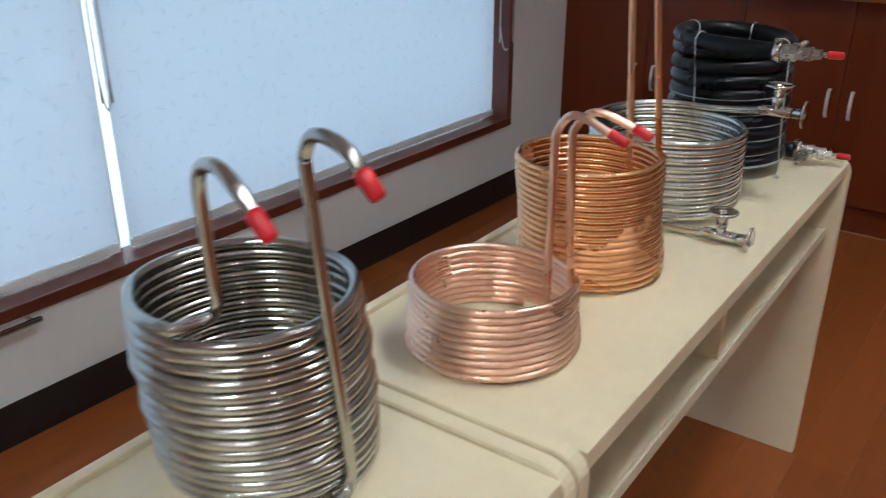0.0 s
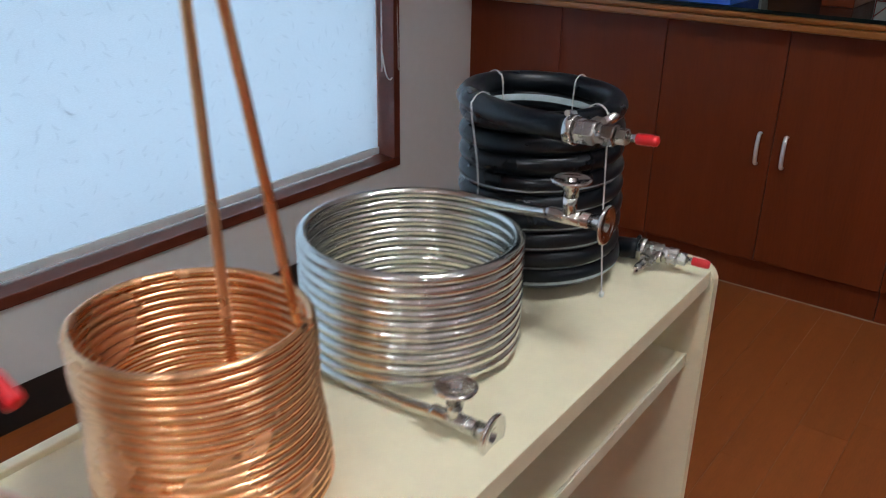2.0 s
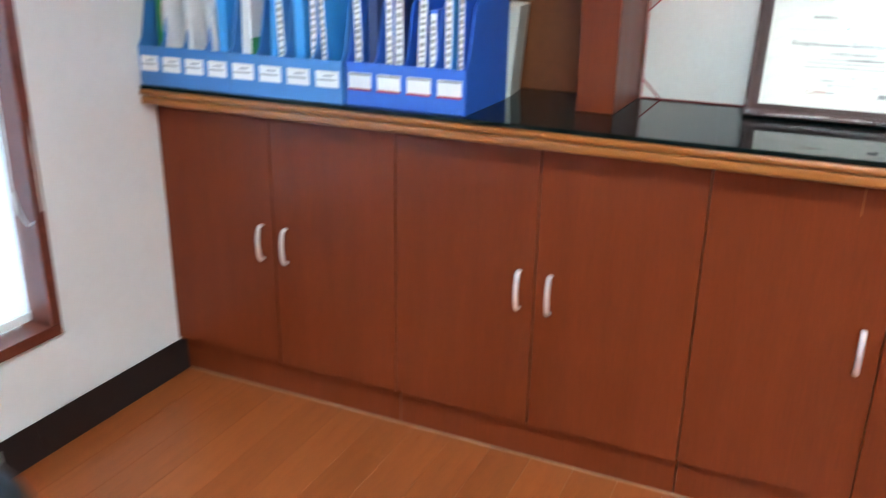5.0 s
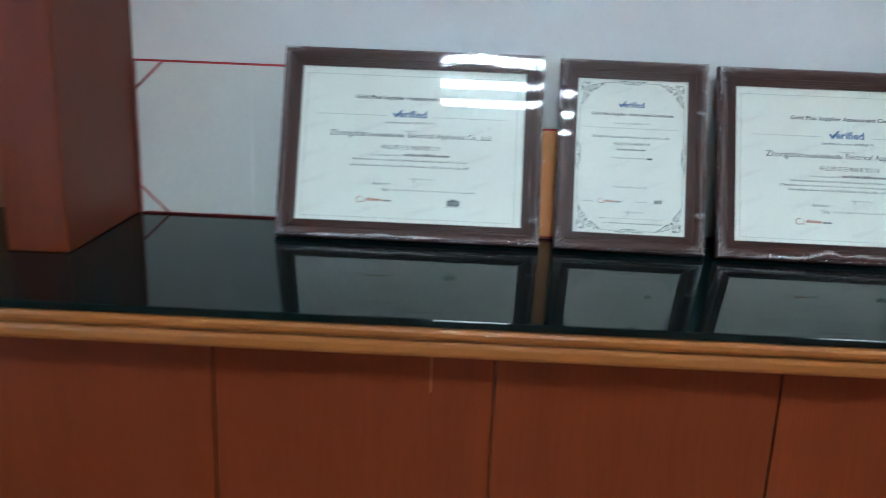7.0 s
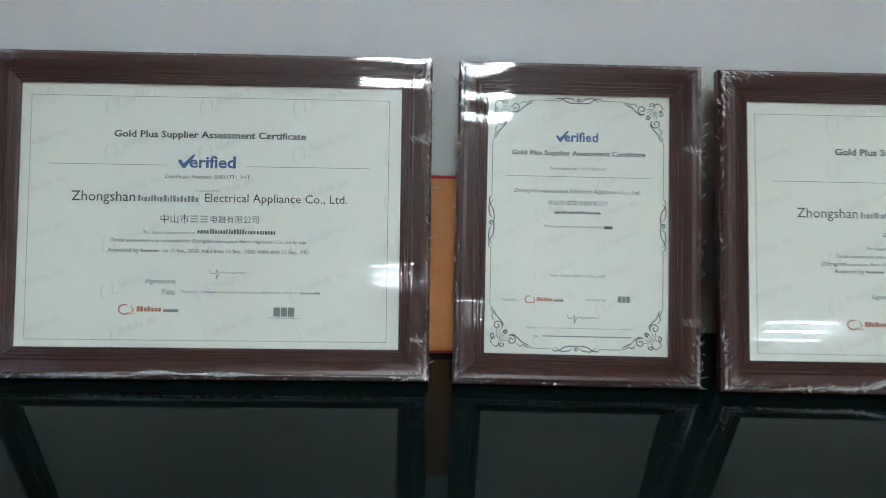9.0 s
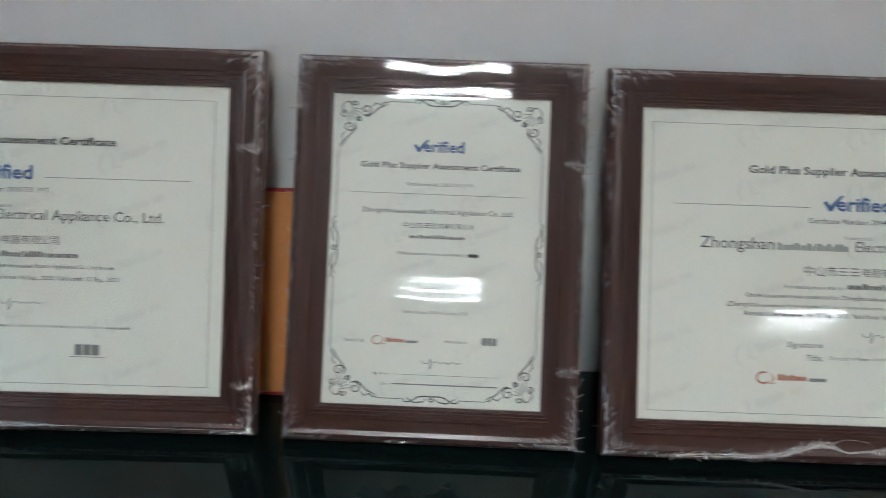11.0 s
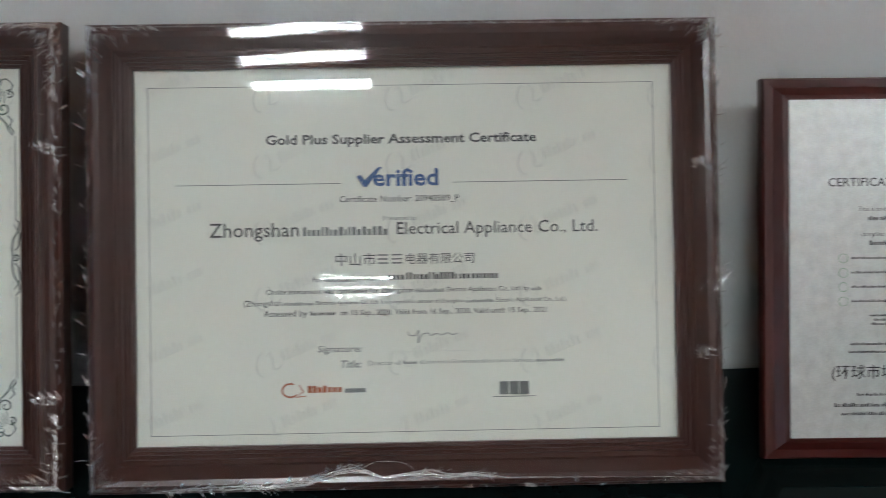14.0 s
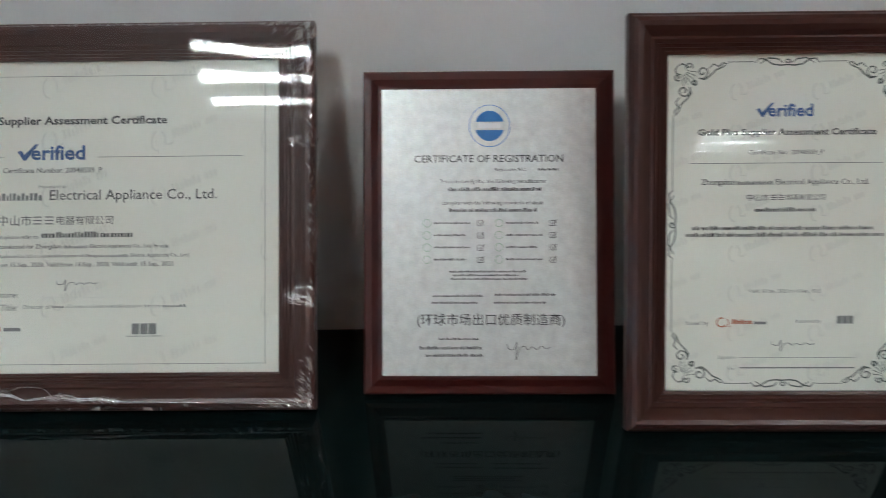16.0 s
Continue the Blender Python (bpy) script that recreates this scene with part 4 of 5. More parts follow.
def landscape_print(sh, number, longer):
    watermarks(sh, 780, 550, 192, 97, 182, 46, 46)
    sh.bars([(19, 755, 26, 0.9), (19, 755, 535, 0.9)], M_INKGREY, "border_line")
    sh.bars([(19, 20, 280.5, 508), (754, 755, 280.5, 508)], M_INKGREY, "border_line")
    serif_text(sh, "Gold Plus Supplier Assessment Certificate", 189, 583, 107, M_INK, 19)
    sh.bars([(57, 297, 170, 1.1), (460, 715, 170.5, 1.1)], M_INKGREY, "rule")
    tick_word(sh, 320, 439, 163, 26)
    sh.text("Certificate Number: " + number, 295, 469, 194, M_INK, bold=0.004)
    sh.text("Presented to", 358, 406, 222, M_INKGREY)
    sh.mixed((("Zhongshan", 141), (1, 142), ("Electrical Appliance Co., Ltd.", 311)), 106, 676, 240, 20, M_INK, 0.003)
    sh.text("中山市", 288, 346, 282, M_INK)
    sh.bars([(349 + k * 20.4, 349 + k * 20.4 + 15, 276 + 6 * j, 2.2) for k in range(2) for j in range(3)], M_INKGREY, "name_bar")
    sh.text("电器有限公司", 390, 489, 282, M_INK)
    sh.text("For details,please refer to", 255, 358, 312, M_INK)
    sh.words(364, 525, 309, 12, 3, M_INK, "address_bar", 0.1)
    sh.mixed((("Onsite assessment was conducted for Zhongshan", 232), (5, 50), ("Electric Appliances Co., Ltd. by", 132), (6, 22)), 187, 592, 329, 9, M_INK, 0.008)
    y = 361
    if longer:
        sh.mixed((("(Zhongshan", 58), (8, 48), ("Electrical Appliance Co., Ltd. is a cooperation partner of Zhongshan", 220), (9, 44), ("Electric Appliances Co., Ltd.)", 106)), 154, 625, 345.5, 8, M_INK, 0.006)
    else:
        y = 350
    sh.text("Assessed by", 183, 246, y, M_INK, bold=0.008)
    sh.words(250, 290, y, 7, 14, M_INK, "name_bar", 0.2)
    sh.text("on 15 Sep., 2020. Valid from 16 Sep., 2020, Valid until: 15 Sep., 2021", 294, 594, y, M_INK, bold=0.008)
    scribble(sh, 391, 393, 72, 15)
    serif_text(sh, "Signature:", 260, 324, 414, M_INKGREY, 13, slant=0.2)
    serif_text(sh, "Title:", 293, 323, 435, M_INKGREY, 11, slant=0.2)
    sh.mixed((("Director of", 50), (11, 24), ("eCommerce.Government&Institution Services,", 168), (12, 46)), 333, 622, 434, 8, M_INKGREY)
    sh.bars([(336, 571, 418, 0.7)], M_WATERMARK, "rule")
    orange_mark(sh, 207, 338, 472, 20)
    sh.bars([(523, 536, 474, 19), (537.5, 550.5, 474, 19), (552, 565.5, 474, 19)], M_INKGREY, "grey_mark")
    sh.bars([(513, 575, 486.5, 1.2)], M_INKGREY, "rule")


def portrait_print(sh, number, longer):
    watermarks(sh, 389, 552, 132, 66, 112, 60, 34)
    ornaments(sh, 389, 552)
    tick_word(sh, 146, 237, 91, 21)
    serif_text(sh, "Gold Plus Supplier Assessment Certificate", 52, 339, 127, M_INK, 14)
    sh.text(("Certification No.: " if not longer else "Certificate No.: ") + number, 134, 255, 159, M_INK)
    sh.bars([(38, 351, 176, 1.0)], M_INKGREY, "rule")
    sh.mixed((("Zhongshan", 58), (1, 62), ("Electrical Appliance Co., Ltd.", 153)), 58, 332, 208, 10, M_INK, 0.004)
    sh.text("中山市", 132, 168, 232, M_INK)
    sh.bars([(171 + k * 12.8, 171 + k * 12.8 + 9.5, 228.5 + 3.6 * j, 1.5) for k in range(2) for j in range(3)], M_INK, "name_bar")
    sh.text("电器有限公司", 196, 259, 232, M_INK)
    sh.words(145, 246, 253, 8, 3, M_INK, "address_bar", 0.1)
    if longer:
        sh.words(44, 340, 283, 8, 8, M_INK)
        sh.words(34, 356, 294, 8, 9, M_INK)
    else:
        sh.text("Onsite assessment was conducted by", 125, 248, 283, M_INK)
        sh.bars([(251, 270, 283, 6)], M_INK)
    sh.text("Valid: 16 Sep., 2020 to 15 Sep., 2021", 138, 254, 387, M_INK)
    sh.text("Issued by", 36, 72, 440, M_INKGREY)
    orange_mark(sh, 85, 173, 438, 15)
    sh.text("Assessed by", 214, 256, 437, M_INKGREY)
    sh.bars([(282, 290, 434, 13), (291, 299, 434, 13), (300, 308, 434, 13)], M_INKGREY, "grey_mark")
    scribble(sh, 176, 474, 70, 14)
    sh.text("Signature:", 89, 118, 497, M_INKGREY)
    sh.text("Title:", 103, 116, 515, M_INKGREY)
    sh.bars([(124, 312, 497, 0.7), (124, 312, 514, 2.2)], M_INKGREY, "rule")


def rim_moulding(w, h, z0, prof):
    """A mitred frame round an opening of w by h whose foot is at z0; prof: outward offset and depth."""
    b, rings = bmesh.new(), []
    for u, y in prof:
        rings.append([b.verts.new(v) for v in ((-w / 2 - u, y, z0 - u), (w / 2 + u, y, z0 - u), (w / 2 + u, y, z0 + h + u), (-w / 2 - u, y, z0 + h + u))])
    for i in range(len(rings) - 1):
        for j in range(4):
            b.faces.new((rings[i][j], rings[i][(j + 1) % 4], rings[i + 1][(j + 1) % 4], rings[i + 1][j]))
    bmesh.ops.recalc_face_normals(b, faces=b.faces)
    return b


RB = 0.034                       # width of the frame rails
FRAME_PROFILE = [(0.0, 0.0085), (0.0, 0.0045), (0.0022, 0.0035), (0.003, 0.0052), (0.0052, 0.0035), (0.006, 0.0052), (0.0085, 0.003), (0.0095, 0.0045), (0.0125, 0.002), (0.0145, 0.003), (0.018, -0.001), (0.0225, -0.0048), (0.0265, -0.0060), (0.030, -0.0042), (0.032, -0.001), (0.033, -0.0003), (RB, 0.0012)]


def wrap_film(parent, w, h, z0, seed, torn):
    """Crumpled shrink film: gathered at the corners and along the lower rail."""
    rng = random.Random(seed)
    b = bmesh.new()
    B = RB
    x0, x1, za, zb = -w / 2 - B, w / 2 + B, z0 - B, z0 + h + B
    def crease(p, way, length, wide, lift):
        """A narrow ridge of film: two slopes that meet in a raised line."""
        d = Vector((math.cos(way), 0, math.sin(way)))
        n = Vector((-d.z, 0, d.x))
        tip = Vector((0, -wide * (0.15 + 320 * lift), 0))
        q1 = p + d * length + Vector((0, -0.14 * min(length, 0.02), 0))
        v = [b.verts.new(q) for q in (p, p + d * length * 0.45 - n * wide + tip * 0.15, p + d * length * 0.5 + tip, p + d * length * 0.55 + n * wide + tip * 0.15, q1)]
        b.faces.new((v[0], v[1], v[2]))
        b.faces.new((v[0], v[2], v[3]))
        b.faces.new((v[1], v[4], v[2]))
        b.faces.new((v[2], v[4], v[3]))

    # fans of creases in the corners
    for cx, cz, sx, sz in ((x0, za, 1, 1), (x1, za, -1, 1), (x0, zb, 1, -1), (x1, zb, -1, -1)):
        spread = rng.uniform(0.6, 1.0)
        for k in range(int(120 * spread)):
            s = 0.055 * spread * rng.random() ** 1.4
            along_x = rng.random() < 0.45
            p = Vector((cx + sx * (s if along_x else 0.0022), -0.0050, cz + sz * (0.0022 if along_x else s)))
            way = math.atan2(sz * 1.0, sx * 1.0) + rng.gauss(0, 0.28)
            crease(p, way, rng.uniform(0.006, 0.022) * (1.15 - s * 10), rng.uniform(0.0003, 0.0009), rng.uniform(0.0006, 0.0022))
    # small puckers along the sides and the top, and two torn spots
    for k in range(230):
        u, s = rng.random() ** 0.8, rng.choice((-1, 1, 1, 1))
        p = Vector((x1 - rng.uniform(0, 0.006) if s > 0 else x0 + rng.uniform(0, 0.0035), -0.0045, za + (zb - za) * u))
        crease(p, math.pi / 2 + rng.gauss(0, 0.7), rng.uniform(0.003, 0.012), rng.uniform(0.0004, 0.0011), rng.uniform(0.0005, 0.003))
    for k in range(170):
        p = Vector((x0 + (x1 - x0) * (0.12 + 0.88 * rng.random() ** 0.7), -0.0042, zb - rng.uniform(0.0003, 0.004)))
        crease(p, -math.pi / 2 + rng.gauss(0, 0.45), rng.uniform(0.002, 0.006), rng.uniform(0.0003, 0.0008), rng.uniform(0.0006, 0.0025))
    for u in (rng.uniform(0.6, 0.8), rng.uniform(0.1, 0.3)):
        for k in range(34):
            crease(Vector((x1 - rng.uniform(0.001, 0.020), -0.0066, za + (zb - za) * u + rng.uniform(-0.004, 0.004))), math.pi * 0.75 + rng.gauss(0, 0.5), rng.uniform(0.004, 0.010), rng.uniform(0.0003, 0.0007), rng.uniform(0.0006, 0.002))
    # the gathered seam along the foot
    m, prev = 110, None
    for k in range(m + 1):
        u = k / m
        a = Vector((x0 + (x1 - x0) * u, -0.0055 + rng.uniform(-0.002, 0.001), za + 0.001 + rng.uniform(0, 0.001)))
        c = Vector((a.x + rng.uniform(-0.001, 0.001), -0.0068 + rng.uniform(-0.003, 0.0006), za + 0.004 + 0.002 * noise.noise(Vector((u * 14, seed, 0))) + rng.uniform(-0.0012, 0.0012)))
        row = (b.verts.new(a), b.verts.new(c))
        if prev and rng.random() < 0.8 - 0.5 * torn:
            b.faces.new((prev[0], prev[1], row[1], row[0]))
        prev = row
    if torn > 0.1:
        # a gathered ribbon of film with an open tear, thinning to a thread
        way = ((0.10, 0.003, 0.001), (0.20, 0.006, 0.0045), (0.30, 0.006, 0.005), (0.34, 0.0085, 0.005), (0.39, 0.0165, 0.005), (0.41, 0.0185, 0.005), (0.43, 0.016, 0.003), (0.46, 0.011, 0.001),
               (0.50, 0.0130, 0.0025), (0.53, 0.0140, 0.0055), (0.56, 0.0115, 0.005), (0.60, 0.0120, 0.003), (0.65, 0.0095, 0.0006), (0.76, 0.0085, 0.0005), (0.98, 0.0065, 0.0005))
        us, zs, ws = zip(*way)

        def thread(u, v, out):
            z = float(np.interp(u, us, zs))
            return Vector((x0 + (x1 - x0) * u, -0.0072 - out, za + 0.0055 + (z - 0.0055) * torn + v * float(np.interp(u, us, ws))))

        for k in range(34):
            ua = 0.10 if k < 3 else rng.uniform(0.10, 0.58)
            ub = 0.98 if k < 2 else min(0.66, ua + rng.uniform(0.04, 0.16))
            v0, v1 = rng.uniform(-0.55, 0.55), rng.uniform(-0.55, 0.55)
            n = int((ub - ua) * 190) + 3
            line = [thread(ua + (ub - ua) * i / n, v0 + (v1 - v0) * i / n + 0.22 * noise.noise(Vector((i * 0.31, k * 3.3, seed))), 0.0014 * rng.random()) for i in range(n + 1)]
            sweep(line, [0.0002 + 0.0005 * rng.random() * math.sin(math.pi * (i + 0.5) / (n + 1)) for i in range(n + 1)], 5, bm=b)
        for k in range(330):
            u = rng.uniform(0.12, 0.43) if rng.random() < 0.72 else rng.uniform(0.50, 0.63)
            p = thread(u, rng.uniform(-0.5, 0.5), 0.0006)
            crease(p, (0.75 if 0.33 < u < 0.41 else 0.05) * torn + rng.gauss(0, 0.5), rng.uniform(0.002, 0.008), rng.uniform(0.0003, 0.0009), rng.uniform(0.0005, 0.0022))
        if torn > 0.5:
            tear = [Vector((x0 + (x1 - x0) * (0.4665 - 0.040 * math.cos(t)), -0.0078, za + 0.0135 + 0.0095 * math.sin(t) ** 0.6 + rng.uniform(-0.0005, 0.0005))) for t in [0.05 + k * 3.04 / 18 for k in range(19)]]
            sweep(tear, [0.0002 + 0.0004 * rng.random() for p in tear], 5, bm=b)
            for u in (0.567, 0.76):
                for k in range(14):
                    crease(thread(u + rng.uniform(-0.006, 0.006), 0, 0.0008) - Vector((0, 0, rng.uniform(0, 0.005))), 1.57 + rng.gauss(0, 0.35), 0.004, 0.0004, 0.001)
    for ob in (part("plastic_wrap", b, M_FILM, parent, "crumpled clear shrink film"),):
        tagged(ob, kind="stuff").visible_shadow = False
    # the taut sheet over the front, a little wavy
    b = bmesh.new()
    nx, nz = 28, 18
    grid = [[b.verts.new((x0 + 0.002 + (x1 - x0 - 0.004) * i / nx, -0.0068 + 0.00035 * noise.noise(Vector((i * 0.21, j * 0.21, seed))), za + 0.002 + (zb - za - 0.004) * j / nz)) for j in range(nz + 1)] for i in range(nx + 1)]
    for i in range(nx):
        for j in range(nz):
            b.faces.new((grid[i][j], grid[i + 1][j], grid[i + 1][j + 1], grid[i][j + 1])).smooth = True
    part("film_sheet", b, M_SHEET, parent, "taut clear film").visible_shadow = False


def certificate(x, y, rise, lean, turn, w, h, uw, uh, label, printer, wrapped=None):
    """A frame that leans back on the glass; x, y and rise give the middle of the paper's lower edge."""
    a, foot, deep = radians(lean), RB, 0.0092
    f = tagged(new("framed_certificate"), label, "picture frame", "framed certificates on the glass")
    f.empty_display_size = 0.05
    f.matrix_world = pose(x, y, CT + rise, 0, 0, turn) @ pose(0, 0, 0, -lean, 0, 0) @ Matrix.Translation((0, -deep, -foot))
    heel = (rise - 0.0003 - RB * math.cos(a)) / math.sin(a) + deep
    part("frame", rim_moulding(w, h, foot, FRAME_PROFILE + [(RB, heel), (RB - 0.010, heel + 0.010), (0.004, 0.026)]), M_FRAME, f)
    part("backing", slab(-w / 2 - 0.006, w / 2 + 0.006, 0.0105, 0.0258, foot - 0.006, foot + h + 0.006), M_INK, f, "black backing board")
    paper = part("paper", slab(-w / 2 - 0.003, w / 2 + 0.003, 0.0092, 0.0103, foot - 0.003, foot + h + 0.003), M_PAPER, f, "cream printed certificate")
    printer(Sheet(paper, w, h, uw, uh, foot, 0.0092))
    pane = bmesh.new()
    pane.faces.new([pane.verts.new((sx * (w / 2 + 0.001), 0.0070, z)) for sx, z in ((-1, foot - 0.001), (1, foot - 0.001), (1, foot + h + 0.001), (-1, foot + h + 0.001))])
    g = part("glass", pane, M_GLASS, f, "clear picture glass")
    g.visible_shadow = False
    inv = f.matrix_world.inverted()
    part("easel_leg", sweep([(0, 0.0262, foot + h * 0.62), inv @ Vector((x, 0.492, CT + 0.004))], 0.004, 4), M_INK, f)
    if wrapped is not None:
        wrap_film(f, w, h, foot, wrapped[0], wrapped[1])
    return f


certificate(1.952, 0.3542, 0.0346, 20.34, 0.1, 0.4189, 0.2912, 780, 550, "wide certificate in a brown frame, still in torn shrink film", lambda s: landscape_print(s, "20931731_P+T", False), (3, 0.2))
certificate(2.358, 0.3476, 0.0340, 21.64, -1.7, 0.2042, 0.2916, 389, 552, "upright certificate with scrolled border in a wrapped brown frame", lambda s: portrait_print(s, "20931731_P+T", False), (8, 0.0))
certificate(2.7567, 0.3353, 0.0337, 22.35, -0.84, 0.4169, 0.2908, 780, 550, "wide certificate in a brown frame with film torn along the foot", lambda s: landscape_print(s, "20948589_P", True), (15, 1.0))
certificate(3.4097, 0.2833, 0.0343, 16.57, -1.57, 0.2042, 0.2887, 389, 552, "upright certificate with scrolled border in an unwrapped brown frame", lambda s: portrait_print(s, "20948589_P", True), None)


# ---- silver plate on a mahogany board ----
def plaque():
    D = 0.016
    f = tagged(new("award_plaque"), "dark red wooden plaque with a silver printed plate", "plaque")
    w, h, foot = 0.1996, 0.268, 0.0185
    f.matrix_world = pose(3.1588, 0.336, CT + 0.0238, 0, 0, -1.7) @ pose(0, 0, 0, -20.54, 0, 0) @ Matrix.Translation((0, 0.0016, -foot))
    part("board", rim_moulding(w, h, foot, [(-0.05, -0.0002), (0.0, 0.0), (0.0015, 0.0), (0.004, 0.0006), (0.0105, 0.0045), (0.0170, 0.0056), (0.0185, 0.0075), (0.0185, D), (-0.05, D)]), M_PLAQUE, f)
    plate = part("plate", slab(-w / 2, w / 2, -0.0016, -0.0003, foot, foot + h, 0.0004, 1), M_PLATE, f, "brushed silver printed plate")
    inv = f.matrix_world.inverted()
    part("easel_leg", sweep([(0, D + 0.0002, 0.19), inv @ Vector((3.1588, 0.492, CT + 0.004))], 0.004, 4), M_PLAQUE, f)
    sh = Sheet(plate, w, h, 380, 508, foot, -0.0016)
    sh.strokes([[(192 + 36 * math.cos(t), 66 + 37 * math.sin(t)) for t in [k * math.pi / 20 for k in range(41)]]], 1.2, M_LOGOBLUE, "ring")
    for s in (1, -1):
        b = bmesh.new()
        b.faces.new([b.verts.new(sh.at(192 + 26 * math.cos(t), 66 - s * 27 * math.sin(t), 0.0004)) for t in [0.28 + k * (math.pi - 0.56) / 12 for k in range(13)]])
        bmesh.ops.recalc_face_normals(b, faces=b.faces)
        part("badge", b, M_LOGOBLUE, plate, "blue half round badge")
    sh.bars([(172, 212, 66, 9)], M_WHITE, "badge_bar")
    sh.text("CERTIFICATE OF REGISTRATION", 58, 322, 124, M_INK, "heading", 0.006)
    sh.text("Registration NO.", 202, 256, 144, M_INK)
    sh.words(278, 316, 144, 5, 4, M_INK)
    sh.text("This is to certify that the following manufacturer", 103, 292, 165, M_INK)
    sh.words(118, 284, 179, 8, 21, M_INK)
    sh.mixed((("complies with the following standards of", 158), (22, 24)), 108, 290, 203, 8, M_INK)
    sh.words(120, 276, 216, 8, 23, M_INK)
    for r_ in range(4):
        for c in (0, 1):
            y, x = 238 + r_ * 21.5, 72 + c * 128
            sh.words(x + 20, x + 20 + (58 if (r_ + c) % 2 else 66), y, 4.5, 30 + r_ * 2 + c, M_INK)
            sh.strokes([[(x + 8 + 7 * math.cos(t), y + 7 * math.sin(t)) for t in [k * math.pi / 5 for k in range(11)]]], 1.0, M_GREENINK, "round_mark")
            sh.strokes([[(x + 98, y - 4), (x + 108, y - 4), (x + 108, y + 5), (x + 98, y + 5), (x + 98, y - 4)], [(x + 100, y - 1), (x + 103, y + 3), (x + 110, y - 6)]], 1.6, M_INK, "tick_box")
    for k, (x0, x1) in enumerate(((120, 256), (126, 244), (122, 258))):
        sh.words(x0, x1, 324 + 6.5 * k, 4.5, 50 + k, M_INK)
    sh.words(90, 180, 367, 5, 61, M_INK)
    sh.words(200, 310, 365, 5, 62, M_INK)
    sh.words(88, 170, 379, 4.5, 63, M_INK)
    sh.words(198, 292, 379, 4.5, 64, M_INK)
    sh.text("(环球市场出口优质制造商)", 62, 324, 410, M_INK, "heading", 0.004)
    sh.words(100, 172, 443, 5, 71, M_INK)
    sh.words(66, 176, 459, 7, 72, M_INK)
    sh.words(76, 178, 472, 6, 73, M_INK)
    scribble(sh, 222, 458, 76, 24)


M_GREENINK = mat("pale_green_ink", (0.25, 0.42, 0.28), 0.5, vary=0.1)
plaque()


# ---- open folders standing behind the frames ----
def open_folder(x0, x1, z1, y, label, spine=None, lean=0.0):
    f = tagged(empty("certificate_folder", (x0 + x1) / 2, y, CT), label, "folder", "folders behind the frames")
    f.matrix_world = pose((x0 + x1) / 2, y, CT + 0.005 * math.sin(radians(lean)), -lean, 0, 0)
    w, h = (x1 - x0) / 2, z1 - CT
    part("cover", slab(-w, w, 0.0, 0.005, 0.0005, h, 0.001, 1), M_REDBOARD, f, "red cloth cover")
    part("lining", slab(-w + 0.004, w - 0.004, -0.0025, -0.0002, 0.004, h - 0.004, 0.0008, 1), spine or M_SATIN, f)
    return f, w, h


f, w, h = open_folder(1.404, 1.93, 1.305, 0.488, "open red folder lined with white satin, ribbon across its corners")
for z0, z1 in ((0.058, 0.002), (h - 0.058, h - 0.002)):
    part("ribbon", sweep([(-w + 0.001, -0.0032, z0), (-w + 0.058, -0.0032, z1)], 0.0022, 6), M_REDBOARD, f, "narrow red ribbon")
part("fold", slab(-0.04, -0.034, -0.0042, -0.0026, 0.004, h - 0.004, 0.0006, 1), M_SATIN, f)
open_folder(2.11, 2.31, 1.212, 0.418, "red-edged folder with a tan cover leaning against the wall", M_ORANGE, 16.0)


# ---- blue file boxes with binders ----
def binder(parent_x, y, z, wid, hgt, lean, face, label, marks, seed):
    b = tagged(new("binder"), label, "binder", "binders in the file boxes")
    b.matrix_world = pose(parent_x, y, z, 0, lean, 0)
    part("cover", slab(-wid / 2, wid / 2, 0.002, 0.20, 0, hgt, 0.0015, 1), face, b)
    if marks:
        s = part("spine_label", slab(-wid / 2 + 0.0015, wid / 2 - 0.0015, 0.0004, 0.0018, 0.012, hgt - 0.01, 0.0005, 1), M_WHITE, b, "white spine label")
        rng, bars, zz = random.Random(seed), bmesh.new(), 0.03
        while zz < hgt - 0.03:
            hh = rng.uniform(0.006, 0.011)
            slab(-wid * 0.24, wid * 0.24, 0.0001, 0.0006, zz, zz + hh, bm=bars)
            zz += hh + rng.uniform(0.005, 0.012)
        tagged(part("spine_writing", bars, M_INKGREY, s), kind="stuff")
    return b


def plastic_bag(x, y, z, wid, hgt, seed):
    """A crumpled white bag of papers standing in a file box."""
    b = bmesh.new()
    n, rows = 20, 14
    rings = []
    for j in range(rows):
        v = j / (rows - 1)
        ring = []
        for i in range(n):
            a = 2 * math.pi * i / n
            fold = 1 + 0.22 * noise.noise(Vector((math.cos(a) * 2.2, math.sin(a) * 2.2 + seed, v * 2.5))) + 0.12 * noise.noise(Vector((math.cos(a) * 6, math.sin(a) * 6, v * 5 + seed)))
            ring.append(b.verts.new((wid / 2 * math.cos(a) * fold * (1 - 0.25 * v * v), 0.09 + 0.075 * math.sin(a) * fold, hgt * v)))
        rings.append(ring)
    for p, q in zip(rings, rings[1:]):
        for i in range(n):
            b.faces.new((p[i], p[(i + 1) % n], q[(i + 1) % n], q[i])).smooth = True
    b.faces.new(rings[0][::-1])
    b.faces.new(rings[-1])
    bag = tagged(empty("plastic_bag", x, y, z), "crumpled white plastic bag standing in a file box", "bag", "bags in the file box")
    part("bag_body", b, M_BAG, bag)
    return bag


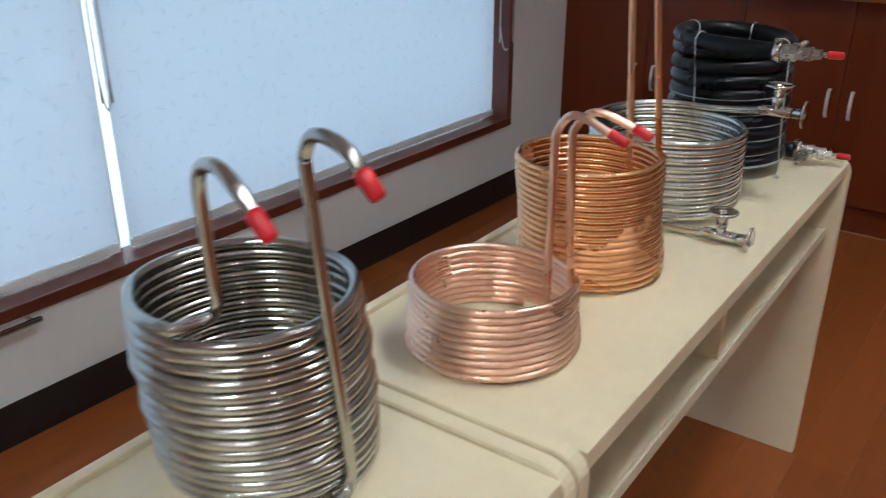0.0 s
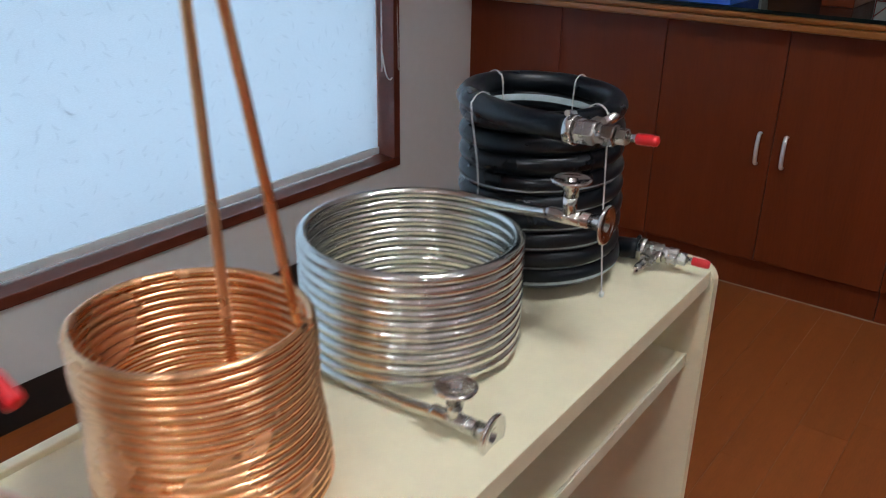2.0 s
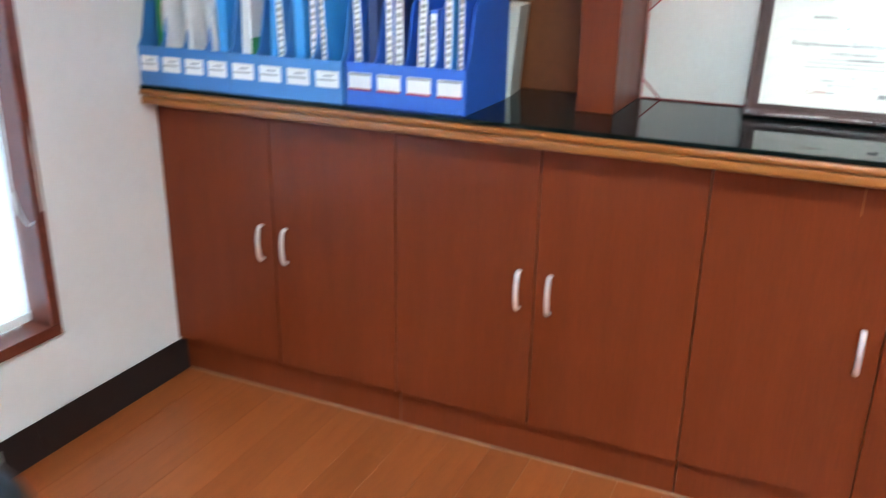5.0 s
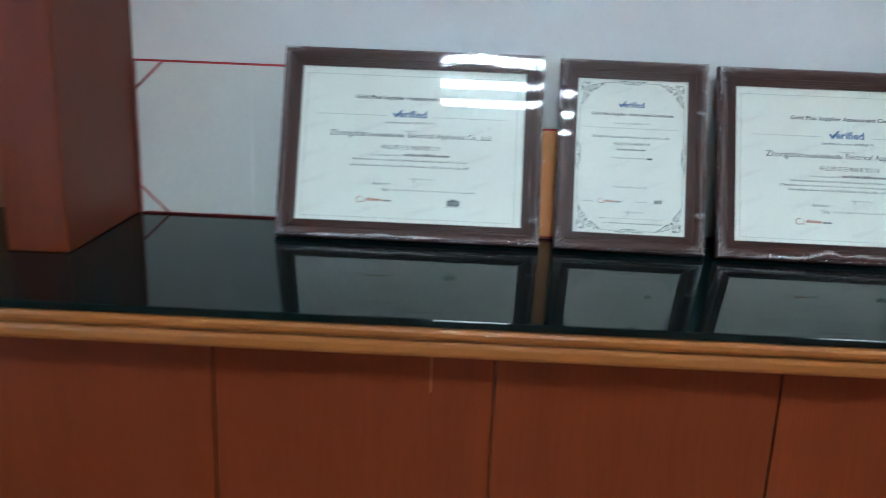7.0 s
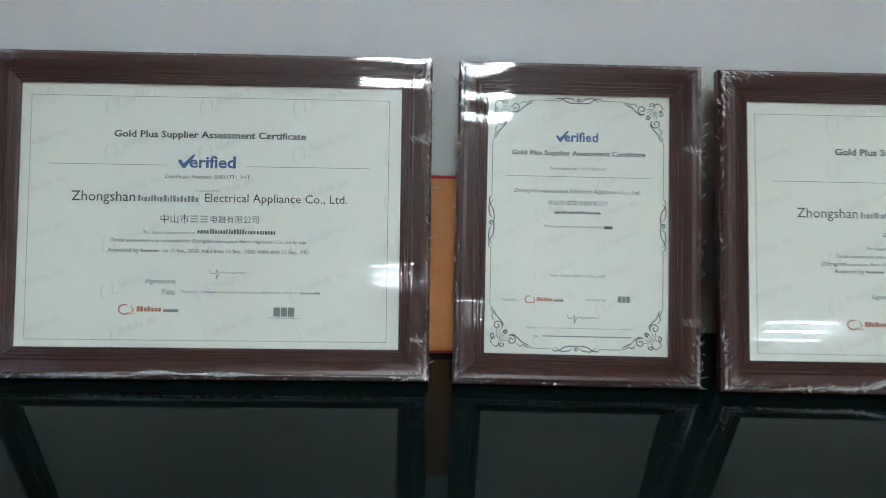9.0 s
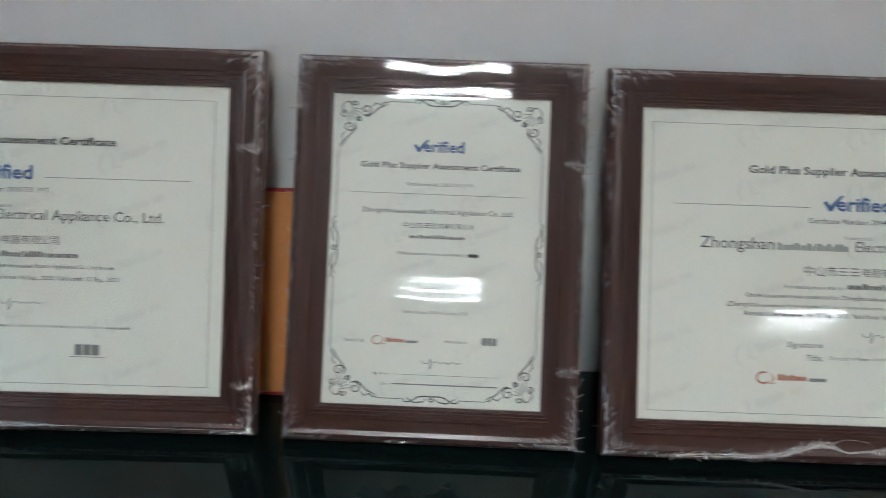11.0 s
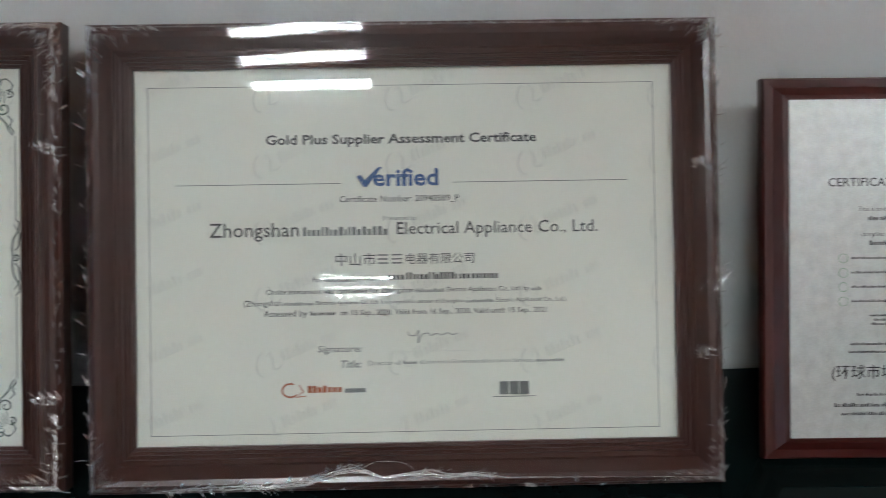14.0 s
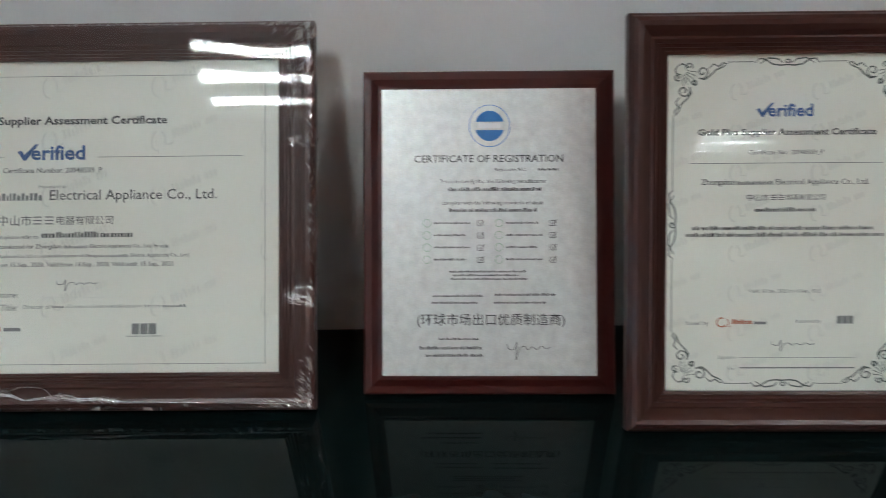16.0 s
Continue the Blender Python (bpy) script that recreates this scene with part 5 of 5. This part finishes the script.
def file_box(x0, x1, y0, shell, label, red, contents):
    w, d, hf, hb = x1 - x0, 0.30, 0.118, 0.30
    f = tagged(empty("file_box", x0, y0, CT), label, "file box", "file boxes on the glass")
    t = 0.004
    part("front", slab(0, w, 0, t, 0.001, hf, 0.0012, 1), shell, f)
    part("back", slab(0, w, d - t, d, 0.001, hb, 0.0012, 1), shell, f)
    part("base", slab(t, w - t, t, d - t, 0.001, 0.006), shell, f)
    for k in range(5):
        x = k * (w - t) / 4
        b = bmesh.new()
        side = [(0.0045, 0.0015), (d - 0.0045, 0.0015), (d - 0.0045, hb - 0.001), (0.10, hb - 0.001), (0.055, hb - 0.03), (0.02, hf + 0.02), (0.0045, hf - 0.001)]
        ra, rb = [b.verts.new((x, yy, zz)) for yy, zz in side], [b.verts.new((x + t, yy, zz)) for yy, zz in side]
        for j in range(len(side)):
            b.faces.new((ra[j], ra[(j + 1) % len(side)], rb[(j + 1) % len(side)], rb[j]))
        b.faces.new(ra[::-1])
        b.faces.new(rb)
        bmesh.ops.recalc_face_normals(b, faces=b.faces)
        part("partition", b, shell, f)
    for k in range(4):
        x = (k + 0.5) * w / 4
        lab = part("label", slab(x - w * 0.098, x + w * 0.098, -0.0012, -0.0001, 0.045, 0.090, 0.0004, 1), M_WHITE, f, "white paper label")
        part("label_writing", slab(x - w * 0.09, x + w * 0.09, -0.0017, -0.0013, 0.083, 0.088), M_INKGREY if red else M_WATERMARK, lab)
        if red:
            part("label_stripe", slab(x - w * 0.098, x + w * 0.098, -0.0018, -0.0013, 0.043, 0.0485), M_REDBOARD, lab, "thin red stripe")
        else:
            part("label_writing", slab(x - w * 0.085, x + w * 0.07, -0.0017, -0.0013, 0.0635, 0.067), M_INKGREY, lab)
            part("label_writing", slab(x - w * 0.03, x + w * 0.05, -0.0017, -0.0013, 0.075, 0.079), M_INKGREY, lab)
    for i, (u, wid, hgt, lean, face, marks) in enumerate(contents):
        lab = "thin white-spined paper binder standing in a file box" if marks else "plain plastic folder standing in a file box"
        binder(x0 + u * w, y0 + 0.032 + 0.004 * (i % 3), CT + 0.0085, wid, hgt, lean, face, lab, marks, i + int(x0 * 50))
    return f


file_box(0.003, 0.339, -0.056, M_BLUE2, "light blue plastic file box with four labels", False,
         [(0.16, 0.012, 0.30, 2, M_GREEN, False), (0.86, 0.03, 0.30, 0, M_SKYBLUE, False)])
for k, (x, w_) in enumerate(((0.089, 0.058), (0.172, 0.062), (0.247, 0.052))):
    plastic_bag(x, -0.043, CT + 0.0075, w_, 0.27 - 0.01 * k, k + 3)
file_box(0.341, 0.713, -0.056, M_BLUE2, "light blue plastic file box holding folders", False,
         [(0.09, 0.03, 0.28, 2, M_WHITE, False), (0.16, 0.012, 0.15, 0, M_GREEN, False), (0.32, 0.02, 0.31, 3, M_SKYBLUE, False), (0.44, 0.024, 0.30, -2, M_BLUE2, True), (0.58, 0.03, 0.31, 0, M_SKYBLUE, False), (0.70, 0.022, 0.30, 0, M_BLUE2, True), (0.82, 0.018, 0.30, -3, M_SKYBLUE, True)])
file_box(0.716, 1.068, -0.042, M_BLUE, "deep blue plastic file box with red-striped labels", True,
         [(0.08, 0.024, 0.31, -2, M_BLUE, True), (0.185, 0.03, 0.30, 0, M_NAVY, False), (0.32, 0.023, 0.31, 0, M_BLUE, True), (0.415, 0.026, 0.32, 0, M_NAVY, True), (0.585, 0.026, 0.31, 2, M_BLUE, True), (0.685, 0.022, 0.25, 0, M_BLUE, True), (0.82, 0.022, 0.32, 0, M_SKYBLUE, True), (0.915, 0.018, 0.32, 0, M_BLUE, True)])

card = tagged(new("booklet"), "pale green paper booklet leaning against the blue file box", "booklet")
card.matrix_world = pose(1.006, 0.297, CT + 0.0004, 0, 4.5, 8)
part("booklet_block", slab(0, 0.056, 0.0, 0.14, 0.0, 0.262, 0.001, 1), M_CARD, card)
bm = bmesh.new()
for k in range(9):
    slab(0.014, 0.018, -0.0008, -0.0001, 0.10 + k * 0.011, 0.107 + k * 0.011, bm=bm)
tagged(part("cover_writing", bm, M_INKGREEN, card), kind="stuff")


# ---- floor planks ----
PW, PL = 0.128, 0.92
nearby, rest = [], bmesh.new()
meshes = {}
rng = random.Random(11)
cols = int(XR / PW) + 1
for i in range(cols):
    off = rng.uniform(0, PL)
    y = YB - off
    while y < YW:
        a, b = max(y, YB), min(y + PL, YW)
        x0 = i * PW
        if b - a > 0.02 and x0 < XR:
            if x0 < 3.3 and b > -4.4 and a < 0.05:
                key = round(b - a, 3)
                if key not in meshes:
                    me = bpy.data.meshes.new("plank")
                    q = slab(0.0002, PW - 0.0002, 0.0002, b - a - 0.0002, -0.010, 0.0, 0.0004, 1)
                    q.to_mesh(me)
                    q.free()
                    me.materials.append(M_FLOOR)
                    meshes[key] = me
                ob = new("plank", meshes[key])
                ob.parent = floor
                ob.location = (x0, a, 0)
            else:
                slab(x0 + 0.0003, min(x0 + PW, XR) - 0.0003, a + 0.0003, b - 0.0003, -0.010, 0.0, bm=rest)
        y += PL
tagged(part("far_planks", rest, M_FLOOR, floor), kind="stuff")
